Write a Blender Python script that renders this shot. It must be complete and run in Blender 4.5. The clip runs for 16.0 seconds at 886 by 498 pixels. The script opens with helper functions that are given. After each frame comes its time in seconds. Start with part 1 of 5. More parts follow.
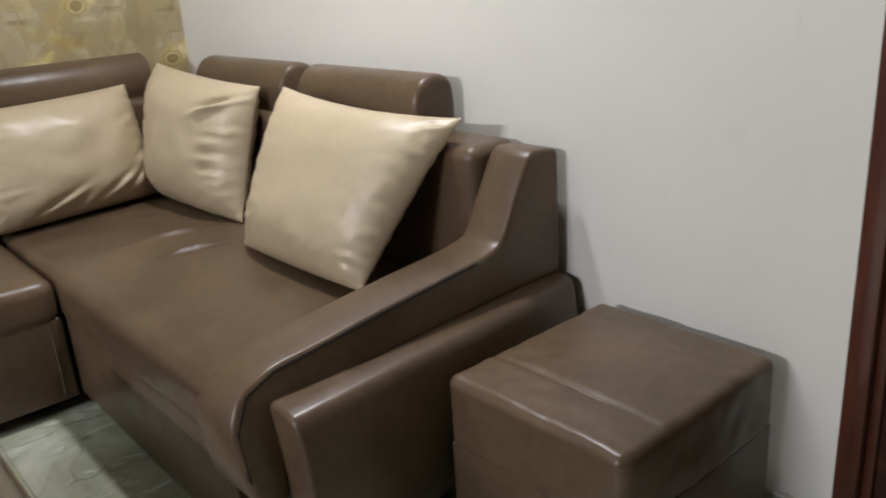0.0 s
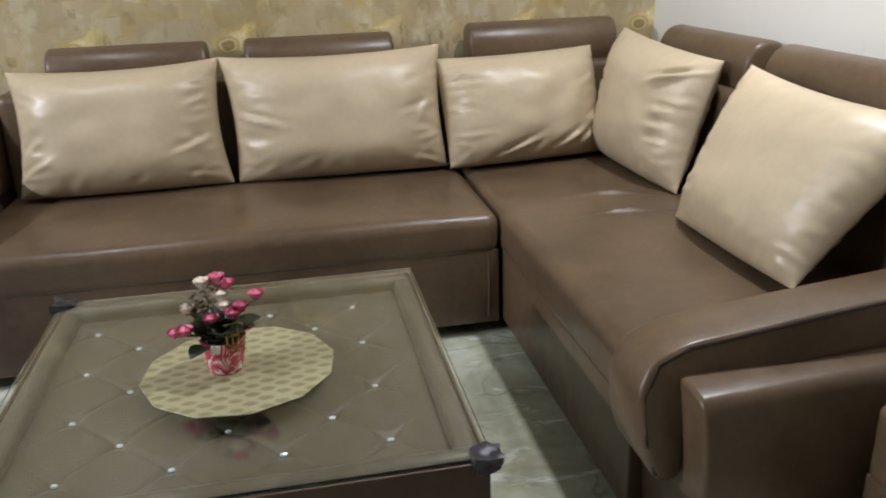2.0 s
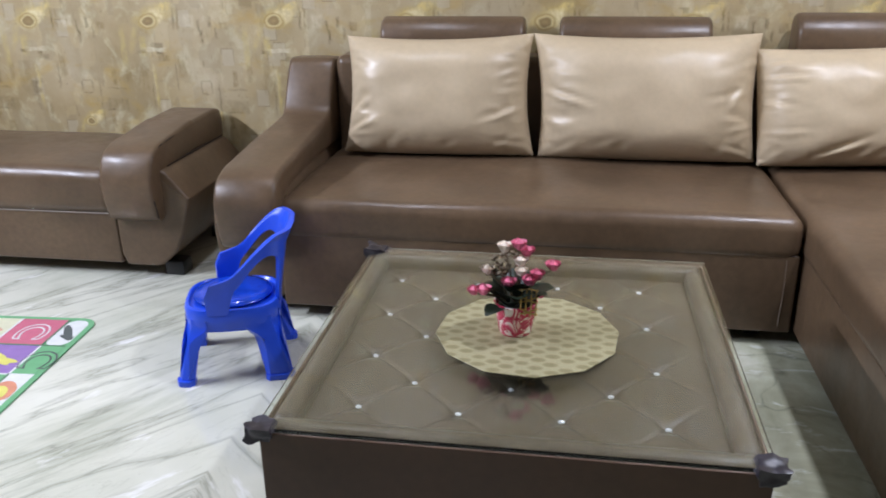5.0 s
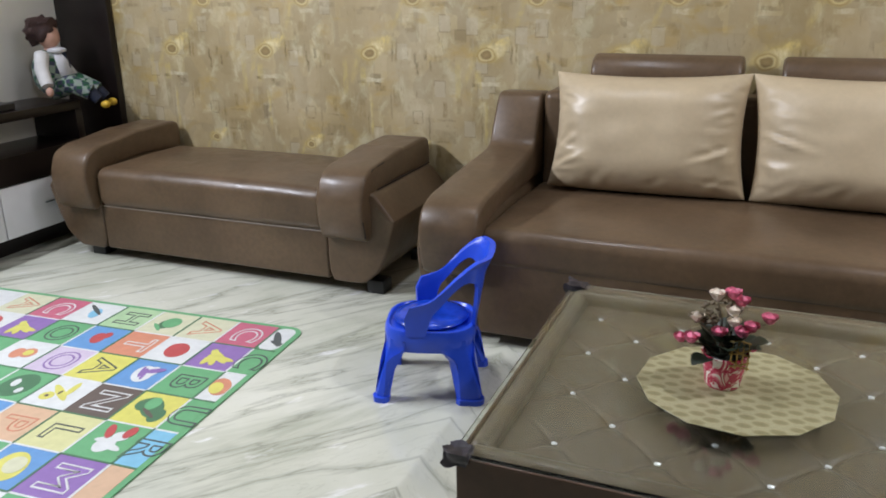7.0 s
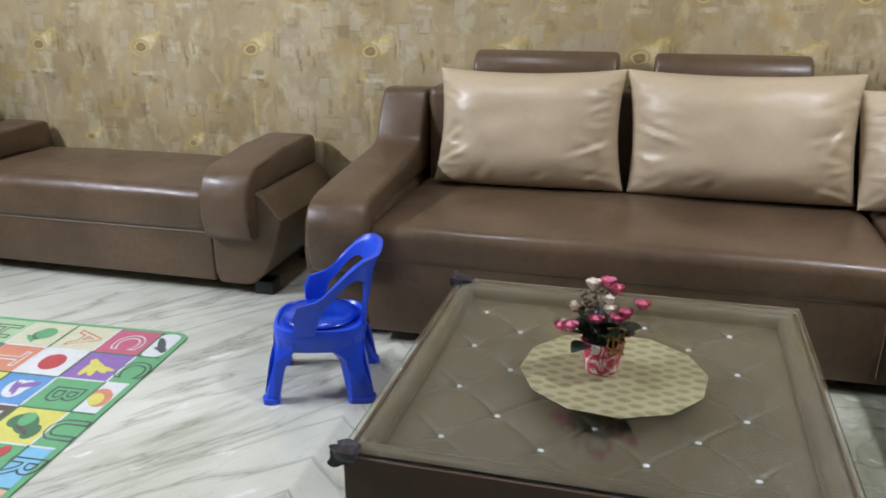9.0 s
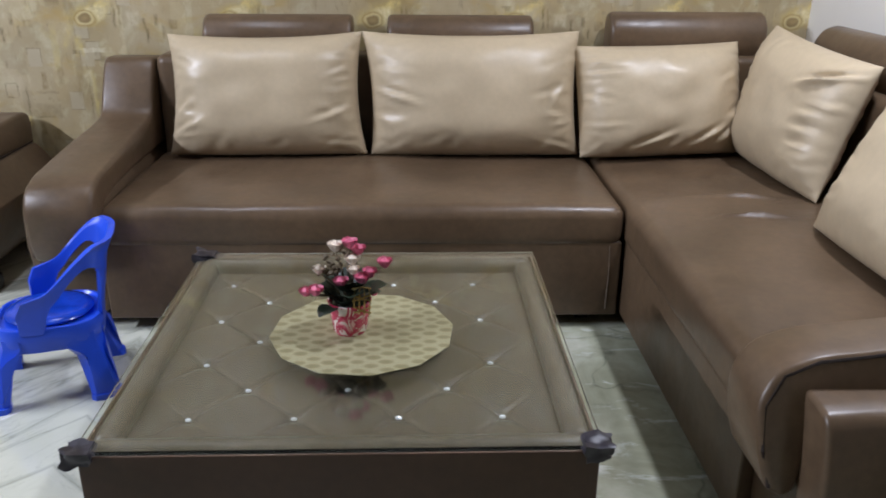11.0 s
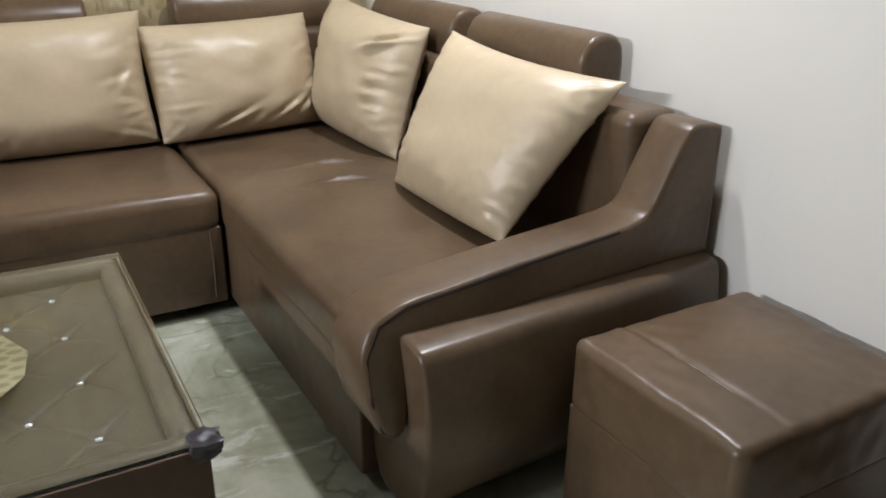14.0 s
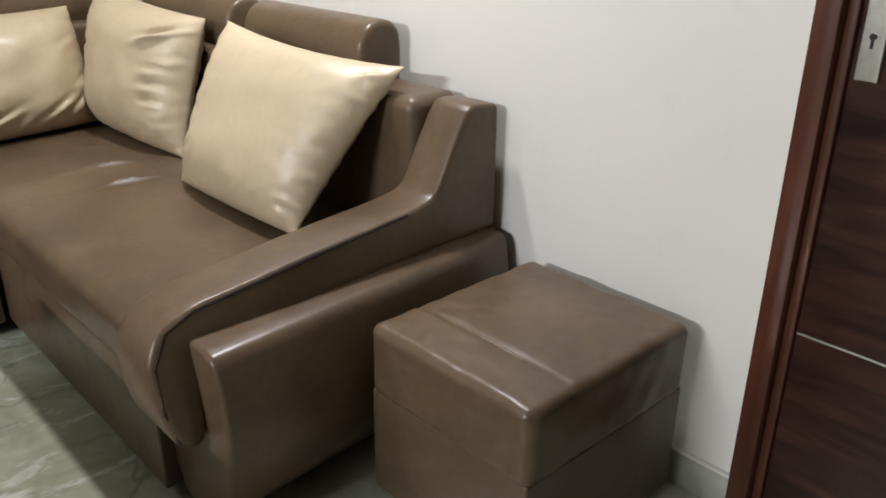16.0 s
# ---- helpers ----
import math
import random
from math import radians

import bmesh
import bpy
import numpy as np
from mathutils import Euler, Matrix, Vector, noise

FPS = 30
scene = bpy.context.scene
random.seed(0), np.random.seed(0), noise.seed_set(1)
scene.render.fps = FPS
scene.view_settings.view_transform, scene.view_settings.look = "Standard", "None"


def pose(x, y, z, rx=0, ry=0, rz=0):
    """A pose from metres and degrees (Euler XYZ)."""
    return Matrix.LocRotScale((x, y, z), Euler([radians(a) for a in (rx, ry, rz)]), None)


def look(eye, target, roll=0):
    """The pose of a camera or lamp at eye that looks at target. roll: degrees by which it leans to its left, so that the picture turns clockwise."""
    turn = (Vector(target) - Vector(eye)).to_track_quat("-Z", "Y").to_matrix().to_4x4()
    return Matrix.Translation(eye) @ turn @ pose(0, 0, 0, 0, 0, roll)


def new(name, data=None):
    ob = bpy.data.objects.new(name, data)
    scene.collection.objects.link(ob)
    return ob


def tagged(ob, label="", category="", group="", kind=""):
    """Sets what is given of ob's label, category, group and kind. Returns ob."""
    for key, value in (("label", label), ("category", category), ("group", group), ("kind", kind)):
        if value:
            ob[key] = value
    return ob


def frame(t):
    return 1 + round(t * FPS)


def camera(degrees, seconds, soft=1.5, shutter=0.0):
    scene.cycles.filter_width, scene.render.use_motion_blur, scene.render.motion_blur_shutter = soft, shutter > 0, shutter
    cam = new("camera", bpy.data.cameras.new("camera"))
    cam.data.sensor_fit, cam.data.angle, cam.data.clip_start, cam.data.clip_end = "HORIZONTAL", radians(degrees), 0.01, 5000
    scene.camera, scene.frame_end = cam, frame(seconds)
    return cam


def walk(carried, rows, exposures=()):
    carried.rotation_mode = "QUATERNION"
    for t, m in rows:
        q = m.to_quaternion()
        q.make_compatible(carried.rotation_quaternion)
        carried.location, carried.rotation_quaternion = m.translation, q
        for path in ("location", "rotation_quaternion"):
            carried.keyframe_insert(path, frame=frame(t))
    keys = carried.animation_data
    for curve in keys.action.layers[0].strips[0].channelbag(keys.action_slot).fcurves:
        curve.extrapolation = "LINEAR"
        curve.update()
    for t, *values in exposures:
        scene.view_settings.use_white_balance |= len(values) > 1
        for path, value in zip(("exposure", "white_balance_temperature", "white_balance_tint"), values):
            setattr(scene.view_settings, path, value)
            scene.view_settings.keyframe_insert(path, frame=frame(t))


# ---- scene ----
cam = camera(57.1, 16.0, soft=1.75, shutter=0.3)

PATH = [
    (0, (-1.523, -3.426, 1.259), (-0.311, -1.982, 0.593), -4.0),
    (0.5, (-1.557, -3.419, 1.258), (-0.528, -1.845, 0.576), -3.7),
    (1, (-1.574, -3.418, 1.263), (-0.755, -1.728, 0.575), -2.6),
    (1.5, (-1.595, -3.423, 1.275), (-1.031, -1.633, 0.583), -2.0),
    (2, (-1.608, -3.432, 1.286), (-1.266, -1.589, 0.59), -2.0),
    (2.5, (-1.619, -3.439, 1.288), (-1.423, -1.576, 0.587), -1.8),
    (3, (-1.63, -3.447, 1.29), (-1.53, -1.58, 0.579), -1.5),
    (3.5, (-1.641, -3.451, 1.291), (-1.62, -1.584, 0.573), -1.2),
    (4, (-1.652, -3.46, 1.293), (-1.714, -1.597, 0.567), -1.1),
    (4.5, (-1.66, -3.463, 1.291), (-1.831, -1.612, 0.553), -1.1),
    (5, (-1.679, -3.465, 1.293), (-1.982, -1.626, 0.568), -0.8),
    (5.2, (-1.685, -3.467, 1.292), (-2.042, -1.632, 0.582), -0.8),
    (7.3, (-1.729, -3.485, 1.306), (-2.502, -1.755, 0.665), -1.3),
    (7.5, (-1.718, -3.484, 1.313), (-2.504, -1.762, 0.667), -1.5),
    (8, (-1.711, -3.478, 1.303), (-2.45, -1.738, 0.651), -1.6),
    (8.5, (-1.703, -3.473, 1.298), (-2.313, -1.683, 0.647), -0.9),
    (8.7, (-1.701, -3.479, 1.305), (-2.268, -1.674, 0.655), -0.6),
    (11, (-1.643, -3.454, 1.286), (-1.575, -1.592, 0.559), 0.5),
    (11.5, (-1.606, -3.446, 1.26), (-1.437, -1.577, 0.567), 0.6),
    (12, (-1.599, -3.441, 1.266), (-1.271, -1.596, 0.565), 1.4),
    (12.5, (-1.6, -3.445, 1.282), (-1.099, -1.652, 0.55), 1.7),
    (13, (-1.564, -3.446, 1.264), (-0.909, -1.711, 0.516), 1.0),
    (13.5, (-1.546, -3.445, 1.268), (-0.745, -1.78, 0.503), 0.4),
    (14, (-1.538, -3.434, 1.267), (-0.629, -1.825, 0.502), 0.4),
    (14.5, (-1.531, -3.433, 1.262), (-0.532, -1.877, 0.499), 1.0),
    (15, (-1.52, -3.45, 1.27), (-0.414, -1.977, 0.491), 1.1),
    (15.5, (-1.506, -3.46, 1.276), (-0.289, -2.085, 0.484), 1.2),
    (16, (-1.482, -3.471, 1.268), (-0.227, -2.128, 0.479), 0.6),
]
walk(cam, [(t, look(eye, target, roll)) for t, eye, target, roll in PATH], [(0, -0.42, 6220, 10), (1, -0.47, 6180, 10), (2, -0.17, 6050, 10), (3.0, -0.19, 5800, 12), (3.5, -0.02, 5680, 14), (4.5, 0.09, 5650, 15), (5.2, 0.05, 5750, 15), (7.3, -0.2, 6050, 11), (8.7, -0.19, 5950, 12), (11, -0.17, 5700, 13), (12.5, -0.18, 5950, 11), (13.5, -0.15, 6050, 10), (14.5, -0.08, 6200, 10), (16, -0.04, 6250, 10)])

# ---- light ----
world = bpy.data.worlds.new("world")
scene.world = world
world.use_nodes = True
world.node_tree.nodes["Background"].inputs[0].default_value = (0.8, 0.85, 1.0, 1)
world.node_tree.nodes["Background"].inputs[1].default_value = 0.05


def area_lamp(name, eye, target, width, height, power, colour, spread=180):
    data = bpy.data.lights.new(name, "AREA")
    data.shape, data.size, data.size_y, data.energy, data.color = "RECTANGLE", width, height, power, colour
    data.spread = radians(spread)
    ob = new(name, data)
    ob.matrix_world = look(eye, target)
    return tagged(ob, "", "lamp", kind="structure")


# a tube light high on the west wall above the television, a ceiling lamp over the corner sofa, and two weak unseen
# lights added as fill
area_lamp("tube_light", (-5.36, -2.3, 2.36), (-3.0, -2.25, 1.45), 1.2, 0.05, 132, (0.955, 0.955, 1.0))
for lamp_x, lamp_y, watts in ((-0.42, -1.5, 36), (-2.65, -1.1, 10), (-4.4, -1.1, 7)):
    area_lamp("overhead_light", (lamp_x, lamp_y, 2.74), (lamp_x, lamp_y, 0.0), 0.11, 0.11, watts, (1.0, 0.98, 1.0), 155)


# ---- materials ----
def nodes_of(name):
    m = bpy.data.materials.new(name)
    m.use_nodes = True
    t = m.node_tree
    b = t.nodes["Principled BSDF"]
    return m, t, b


def spot(t, scale=(1, 1, 1), turn=(0, 0, 0)):
    """World position, scaled and turned."""
    g = t.nodes.new("ShaderNodeNewGeometry")
    m = t.nodes.new("ShaderNodeMapping")
    m.inputs["Scale"].default_value = scale
    m.inputs["Rotation"].default_value = turn
    t.links.new(g.outputs["Position"], m.inputs["Vector"])
    return m.outputs["Vector"]


def fractal(t, vector, scale, detail=4.0, rough=0.55, distortion=0.0):
    n = t.nodes.new("ShaderNodeTexNoise")
    n.inputs["Scale"].default_value = scale
    n.inputs["Detail"].default_value = detail
    n.inputs["Roughness"].default_value = rough
    n.inputs["Distortion"].default_value = distortion
    t.links.new(vector, n.inputs["Vector"])
    return n.outputs["Fac"]


def ramp(t, value, stops):
    r = t.nodes.new("ShaderNodeValToRGB")
    while len(r.color_ramp.elements) < len(stops):
        r.color_ramp.elements.new(0.5)
    for e, (p, c) in zip(r.color_ramp.elements, stops):
        e.position = p
        e.color = (*c, 1) if len(c) == 3 else c
    t.links.new(value, r.inputs["Fac"])
    return r.outputs["Color"]


def blend(t, fac, a, b, kind="MIX"):
    n = t.nodes.new("ShaderNodeMix")
    n.data_type, n.blend_type = "RGBA", kind
    for socket, v in ((n.inputs[0], fac), (n.inputs[6], a), (n.inputs[7], b)):
        if isinstance(v, (int, float)):
            socket.default_value = v
        elif isinstance(v, tuple):
            socket.default_value = (*v, 1)
        else:
            t.links.new(v, socket)
    return n.outputs[2]


def calc(t, op, a, b=0.0, c=0.0):
    n = t.nodes.new("ShaderNodeMath")
    n.operation = op
    for socket, v in zip(n.inputs, (a, b, c)):
        if isinstance(v, (int, float)):
            socket.default_value = v
        else:
            t.links.new(v, socket)
    return n.outputs[0]


def relief(t, b, height, strength, distance=0.002, after=None):
    n = t.nodes.new("ShaderNodeBump")
    n.inputs["Strength"].default_value = strength
    n.inputs["Distance"].default_value = distance
    t.links.new(height, n.inputs["Height"])
    if after is not None:
        t.links.new(after, n.inputs["Normal"])
    t.links.new(n.outputs["Normal"], b.inputs["Normal"])
    return n.outputs["Normal"]


def plain(name, colour, rough=0.5, metal=0.0, vary=0.12, scale=18.0, bump=0.0, bump_scale=200.0, transmission=0.0):
    m, t, b = nodes_of(name)
    v = spot(t)
    f = fractal(t, v, scale)
    low = tuple(c * (1 - vary) for c in colour)
    high = tuple(min(1, c * (1 + vary)) for c in colour)
    t.links.new(ramp(t, f, [(0.3, low), (0.7, high)]), b.inputs["Base Color"])
    b.inputs["Roughness"].default_value = rough
    b.inputs["Metallic"].default_value = metal
    b.inputs["Transmission Weight"].default_value = transmission
    if bump:
        relief(t, b, fractal(t, v, bump_scale), bump, 0.001)
    return m


def leather(name, colour, rough, wave=0.35, grain=0.12, vary=0.22, fleck_depth=1.0, gloss=0.45):
    m, t, b = nodes_of(name)
    v = spot(t)
    big = fractal(t, v, 3.5, 5.0)
    small = fractal(t, v, 45.0, 4.0)
    low = tuple(c * (1 - vary) for c in colour)
    high = tuple(c * (1 + vary) for c in colour)
    base = ramp(t, big, [(0.3, low), (0.7, high)])
    fleck = ramp(t, small, [(0.35, (1 - 0.14 * fleck_depth,) * 3), (0.65, (1 + 0.08 * fleck_depth, 1 + 0.06 * fleck_depth, 1 + 0.04 * fleck_depth))])
    t.links.new(blend(t, 1.0, base, fleck, "MULTIPLY"), b.inputs["Base Color"])
    r = ramp(t, fractal(t, v, 14.0, 5.0), [(0.3, (rough - 0.05,) * 3), (0.7, (rough + 0.09,) * 3)])
    t.links.new(r, b.inputs["Roughness"])
    b.inputs["Specular IOR Level"].default_value = gloss
    cells = t.nodes.new("ShaderNodeTexVoronoi")
    cells.inputs["Scale"].default_value = 420.0
    t.links.new(v, cells.inputs["Vector"])
    first = relief(t, b, fractal(t, v, 9.0, 3.0), wave, 0.006)
    relief(t, b, cells.outputs["Distance"], grain, 0.0006, first)
    return m


LEATHER = leather("brown_leatherette", (0.110, 0.0725, 0.0415), 0.33, wave=0.30, grain=0.05, vary=0.26, fleck_depth=0.8, gloss=0.42)
TABLE_LEATHER = leather("olive_brown_leatherette", (0.046, 0.0335, 0.0212), 0.38, wave=0.13, grain=0.04, vary=0.12, fleck_depth=0.5, gloss=0.36)
TABLE_SIDE = leather("dark_brown_leatherette", (0.066, 0.038, 0.0225), 0.4, wave=0.15, grain=0.04, vary=0.12, fleck_depth=0.5, gloss=0.3)
CREAM = leather("cream_leatherette", (0.515, 0.418, 0.275), 0.385, wave=0.2, grain=0.02, vary=0.06, fleck_depth=0.25, gloss=0.5)
BLACK = plain("black_plastic", (0.012, 0.012, 0.014), 0.35, vary=0.3)
THREAD = plain("pale_piping", (0.26, 0.21, 0.16), 0.5)
SEAM = plain("dark_seam", (0.022, 0.014, 0.010), 0.95)
BLUE = plain("blue_plastic", (0.022, 0.078, 0.66), 0.30, vary=0.05, bump=0.03)
BLUE_SEAT = plain("dark_blue_seat", (0.012, 0.05, 0.42), 0.18, vary=0.25, scale=25)
# unseen ceiling, coloured dark so that less light bounces down
CEILING = plain("dimmed_ceiling", (0.16, 0.158, 0.152), 0.8, vary=0.02)
WHITE_UNIT = plain("white_laminate", (0.78, 0.78, 0.80), 0.25, vary=0.02)
DARK_UNIT = plain("dark_brown_laminate", (0.009, 0.0055, 0.005), 0.32, vary=0.3, scale=6)
STEEL = plain("brushed_steel", (0.55, 0.53, 0.48), 0.32, metal=1.0, vary=0.1, scale=60)
CRYSTAL = plain("crystal_stud", (0.90, 0.90, 0.92), 0.12, metal=0.35, vary=0.04)
GOLD = plain("gold_plastic", (0.45, 0.31, 0.10), 0.3, metal=0.6)
LEAF = plain("dark_leaf", (0.012, 0.022, 0.011), 0.45, vary=0.5, scale=40)
TWIG = plain("brown_twig", (0.12, 0.09, 0.05), 0.7)
PINK = plain("pink_petal", (0.70, 0.16, 0.27), 0.55, vary=0.3, scale=90)
WHITE_PETAL = plain("white_petal", (0.80, 0.70, 0.58), 0.6, vary=0.15, scale=90)
TAPE = plain("black_corner_guard", (0.022, 0.018, 0.026), 0.42, vary=0.4, scale=50, bump=0.4, bump_scale=60)


def wall_paint():
    m, t, b = nodes_of("white_wall_paint")
    v = spot(t)
    f = fractal(t, v, 1.6, 6.0)
    scuff = fractal(t, spot(t, (1, 2.5, 1)), 6.0, 8.0, 0.7)
    base = ramp(t, f, [(0.3, (0.785, 0.755, 0.68)), (0.7, (0.83, 0.805, 0.73))])
    mark = ramp(t, scuff, [(0.24, (0.95, 0.945, 0.93)), (0.40, (1, 1, 1))])
    t.links.new(blend(t, 1.0, base, mark, "MULTIPLY"), b.inputs["Base Color"])
    b.inputs["Roughness"].default_value = 0.55
    relief(t, b, fractal(t, v, 35.0, 6.0), 0.12, 0.003)
    return m


PAINT = wall_paint()


def paper():
    """Olive-gold wallpaper with two rows of eye-like rosettes and brushed marks."""
    m, t, b = nodes_of("olive_gold_wallpaper")
    g = t.nodes.new("ShaderNodeNewGeometry")
    sep = t.nodes.new("ShaderNodeSeparateXYZ")
    t.links.new(g.outputs["Position"], sep.inputs[0])
    x, z = sep.outputs[0], sep.outputs[2]
    v = spot(t)
    cloud = fractal(t, v, 2.6, 6.0, 0.6)
    base = ramp(t, cloud, [(0.28, (0.315, 0.240, 0.108)), (0.5, (0.405, 0.325, 0.182)), (0.72, (0.485, 0.408, 0.265))])
    blotch = fractal(t, spot(t, (1.2, 1, 0.8)), 9.0, 6.0, 0.65, 0.6)
    base = blend(t, ramp(t, blotch, [(0.52, (0, 0, 0)), (0.68, (0.75, 0.75, 0.75))]), base, (0.56, 0.51, 0.33))
    brush = fractal(t, spot(t, (3.2, 1, 0.9)), 11.0, 5.0, 0.7, 0.9)
    base = blend(t, ramp(t, brush, [(0.60, (0, 0, 0)), (0.72, (0.34, 0.34, 0.34))]), base, (0.24, 0.19, 0.08))
    fine = fractal(t, spot(t, (5.5, 1, 1.4)), 16.0, 4.0, 0.6, 1.6)
    base = blend(t, ramp(t, fine, [(0.64, (0, 0, 0)), (0.72, (0.3, 0.3, 0.3))]), base, (0.62, 0.56, 0.37))
    wash = fractal(t, spot(t, (1, 1, 1.8)), 5.0, 5.0, 0.6, 0.4)
    base = blend(t, ramp(t, wash, [(0.54, (0, 0, 0)), (0.72, (0.7, 0.7, 0.7))]), base, (0.42, 0.29, 0.07))

    patch = t.nodes.new("ShaderNodeTexVoronoi")
    patch.distance = "CHEBYCHEV"
    patch.inputs["Scale"].default_value = 11.0
    t.links.new(spot(t, (1.3, 0.01, 0.8)), patch.inputs["Vector"])
    tone = t.nodes.new("ShaderNodeSeparateColor")
    t.links.new(patch.outputs["Color"], tone.inputs[0])
    base = blend(t, 1.0, base, ramp(t, tone.outputs[0], [(0.0, (0.89, 0.885, 0.87)), (0.4, (1, 1, 1)), (0.8, (1.02, 1.0, 0.96)), (1.0, (1.10, 1.10, 1.07))]), "MULTIPLY")
    # faint squares with drawn edges
    square = t.nodes.new("ShaderNodeTexVoronoi")
    square.distance = "CHEBYCHEV"
    square.inputs["Scale"].default_value = 8.5
    t.links.new(spot(t, (1.15, 0.01, 0.85)), square.inputs["Vector"])
    pick = t.nodes.new("ShaderNodeSeparateColor")
    t.links.new(square.outputs["Color"], pick.inputs[0])
    chosen = ramp(t, pick.outputs[1], [(0.50, (0, 0, 0)), (0.52, (1, 1, 1))])
    inside = ramp(t, square.outputs["Distance"], [(0.26, (0.5, 0.5, 0.5)), (0.275, (0, 0, 0))])
    base = blend(t, blend(t, 1.0, chosen, inside, "MULTIPLY"), base, (0.47, 0.41, 0.29))
    edge = ramp(t, square.outputs["Distance"], [(0.245, (0, 0, 0)), (0.26, (0.55, 0.55, 0.55)), (0.275, (0.55, 0.55, 0.55)), (0.29, (0, 0, 0))])
    worn = ramp(t, fractal(t, v, 14.0, 3.0), [(0.46, (0, 0, 0)), (0.56, (1, 1, 1))])
    base = blend(t, blend(t, 1.0, blend(t, 1.0, chosen, edge, "MULTIPLY"), worn, "MULTIPLY"), base, (0.16, 0.12, 0.05))
    dash = fractal(t, spot(t, (9.0, 0.01, 2.2)), 7.0, 3.0, 0.6, 0.8)
    base = blend(t, ramp(t, dash, [(0.64, (0, 0, 0)), (0.71, (0.4, 0.4, 0.4))]), base, (0.19, 0.145, 0.06))
    pitch = 0.5815
    u = calc(t, "MULTIPLY", calc(t, "FRACT", calc(t, "DIVIDE", calc(t, "ADD", x, 3.707), pitch)), pitch)
    wob = calc(t, "MULTIPLY", calc(t, "SUBTRACT", fractal(t, v, 24.0, 3.0), 0.5), 0.022)
    wob2 = calc(t, "MULTIPLY", calc(t, "SUBTRACT", fractal(t, spot(t, (1, 1, 1), (0.7, 0.3, 0.2)), 19.0, 3.0), 0.5), 0.022)
    u, w = calc(t, "ADD", u, wob), calc(t, "ADD", calc(t, "SUBTRACT", z, 0.945), wob2)

    def spread(du, dw, ru, rw, slant=0.0, block=False):
        a, c = calc(t, "SUBTRACT", u, 0.15 + du), calc(t, "SUBTRACT", w, dw)
        if slant:
            a = calc(t, "SUBTRACT", a, calc(t, "MULTIPLY", c, slant))
        a, c = calc(t, "DIVIDE", a, ru), calc(t, "DIVIDE", c, rw)
        if block:
            return calc(t, "MAXIMUM", calc(t, "ABSOLUTE", a), calc(t, "ABSOLUTE", c))
        return calc(t, "SQRT", calc(t, "ADD", calc(t, "MULTIPLY", a, a), calc(t, "MULTIPLY", c, c)))

    fray = ramp(t, fractal(t, spot(t, (1.6, 1, 1)), 26.0, 5.0, 0.65), [(0.36, (0.12, 0.12, 0.12)), (0.62, (1, 1, 1))])

    def mark(base, du, dw, ru, rw, colour, strength=0.8, slant=0.0, soft=0.5, block=False):
        m = ramp(t, spread(du, dw, ru, rw, slant, block), [(1 - soft, (strength,) * 3), (1.0, (0, 0, 0))])
        return blend(t, blend(t, 1.0, m, fray, "MULTIPLY"), base, colour)

    def flower(base, du, dw, k, strength=1.0):
        base = mark(base, du - 0.065 * k, dw - 0.055 * k, 0.016 * k, 0.075 * k, (0.56, 0.44, 0.15), 0.6 * strength, 0.35, 0.8)
        base = mark(base, du + 0.02 * k, dw + 0.022 * k, 0.085 * k, 0.05 * k, (0.56, 0.42, 0.13), 0.85 * strength, 0.9, 0.6)
        base = mark(base, du + 0.065 * k, dw + 0.05 * k, 0.030 * k, 0.026 * k, (0.66, 0.53, 0.20), 0.9 * strength, 0.9, 0.5)
        base = mark(base, du + 0.022 * k, dw + 0.012 * k, 0.052 * k, 0.038 * k, (0.74, 0.66, 0.38), 0.9 * strength, 0.6, 0.4)
        ring = ramp(t, spread(du, dw, 0.045 * k, 0.034 * k), [(0.0, (0.30, 0.21, 0.08)), (0.40, (0.22, 0.145, 0.05)), (0.58, (0.60, 0.50, 0.24)), (0.75, (0.34, 0.23, 0.07)), (1.0, (0.55, 0.46, 0.16))])
        fade = ramp(t, spread(du, dw, 0.045 * k, 0.034 * k), [(0.7, (0.9 * strength,) * 3), (1.0, (0, 0, 0))])
        return blend(t, fade, base, ring)

    dark, pale, tan, straw = (0.115, 0.085, 0.028), (0.66, 0.61, 0.42), (0.225, 0.16, 0.055), (0.54, 0.43, 0.14)
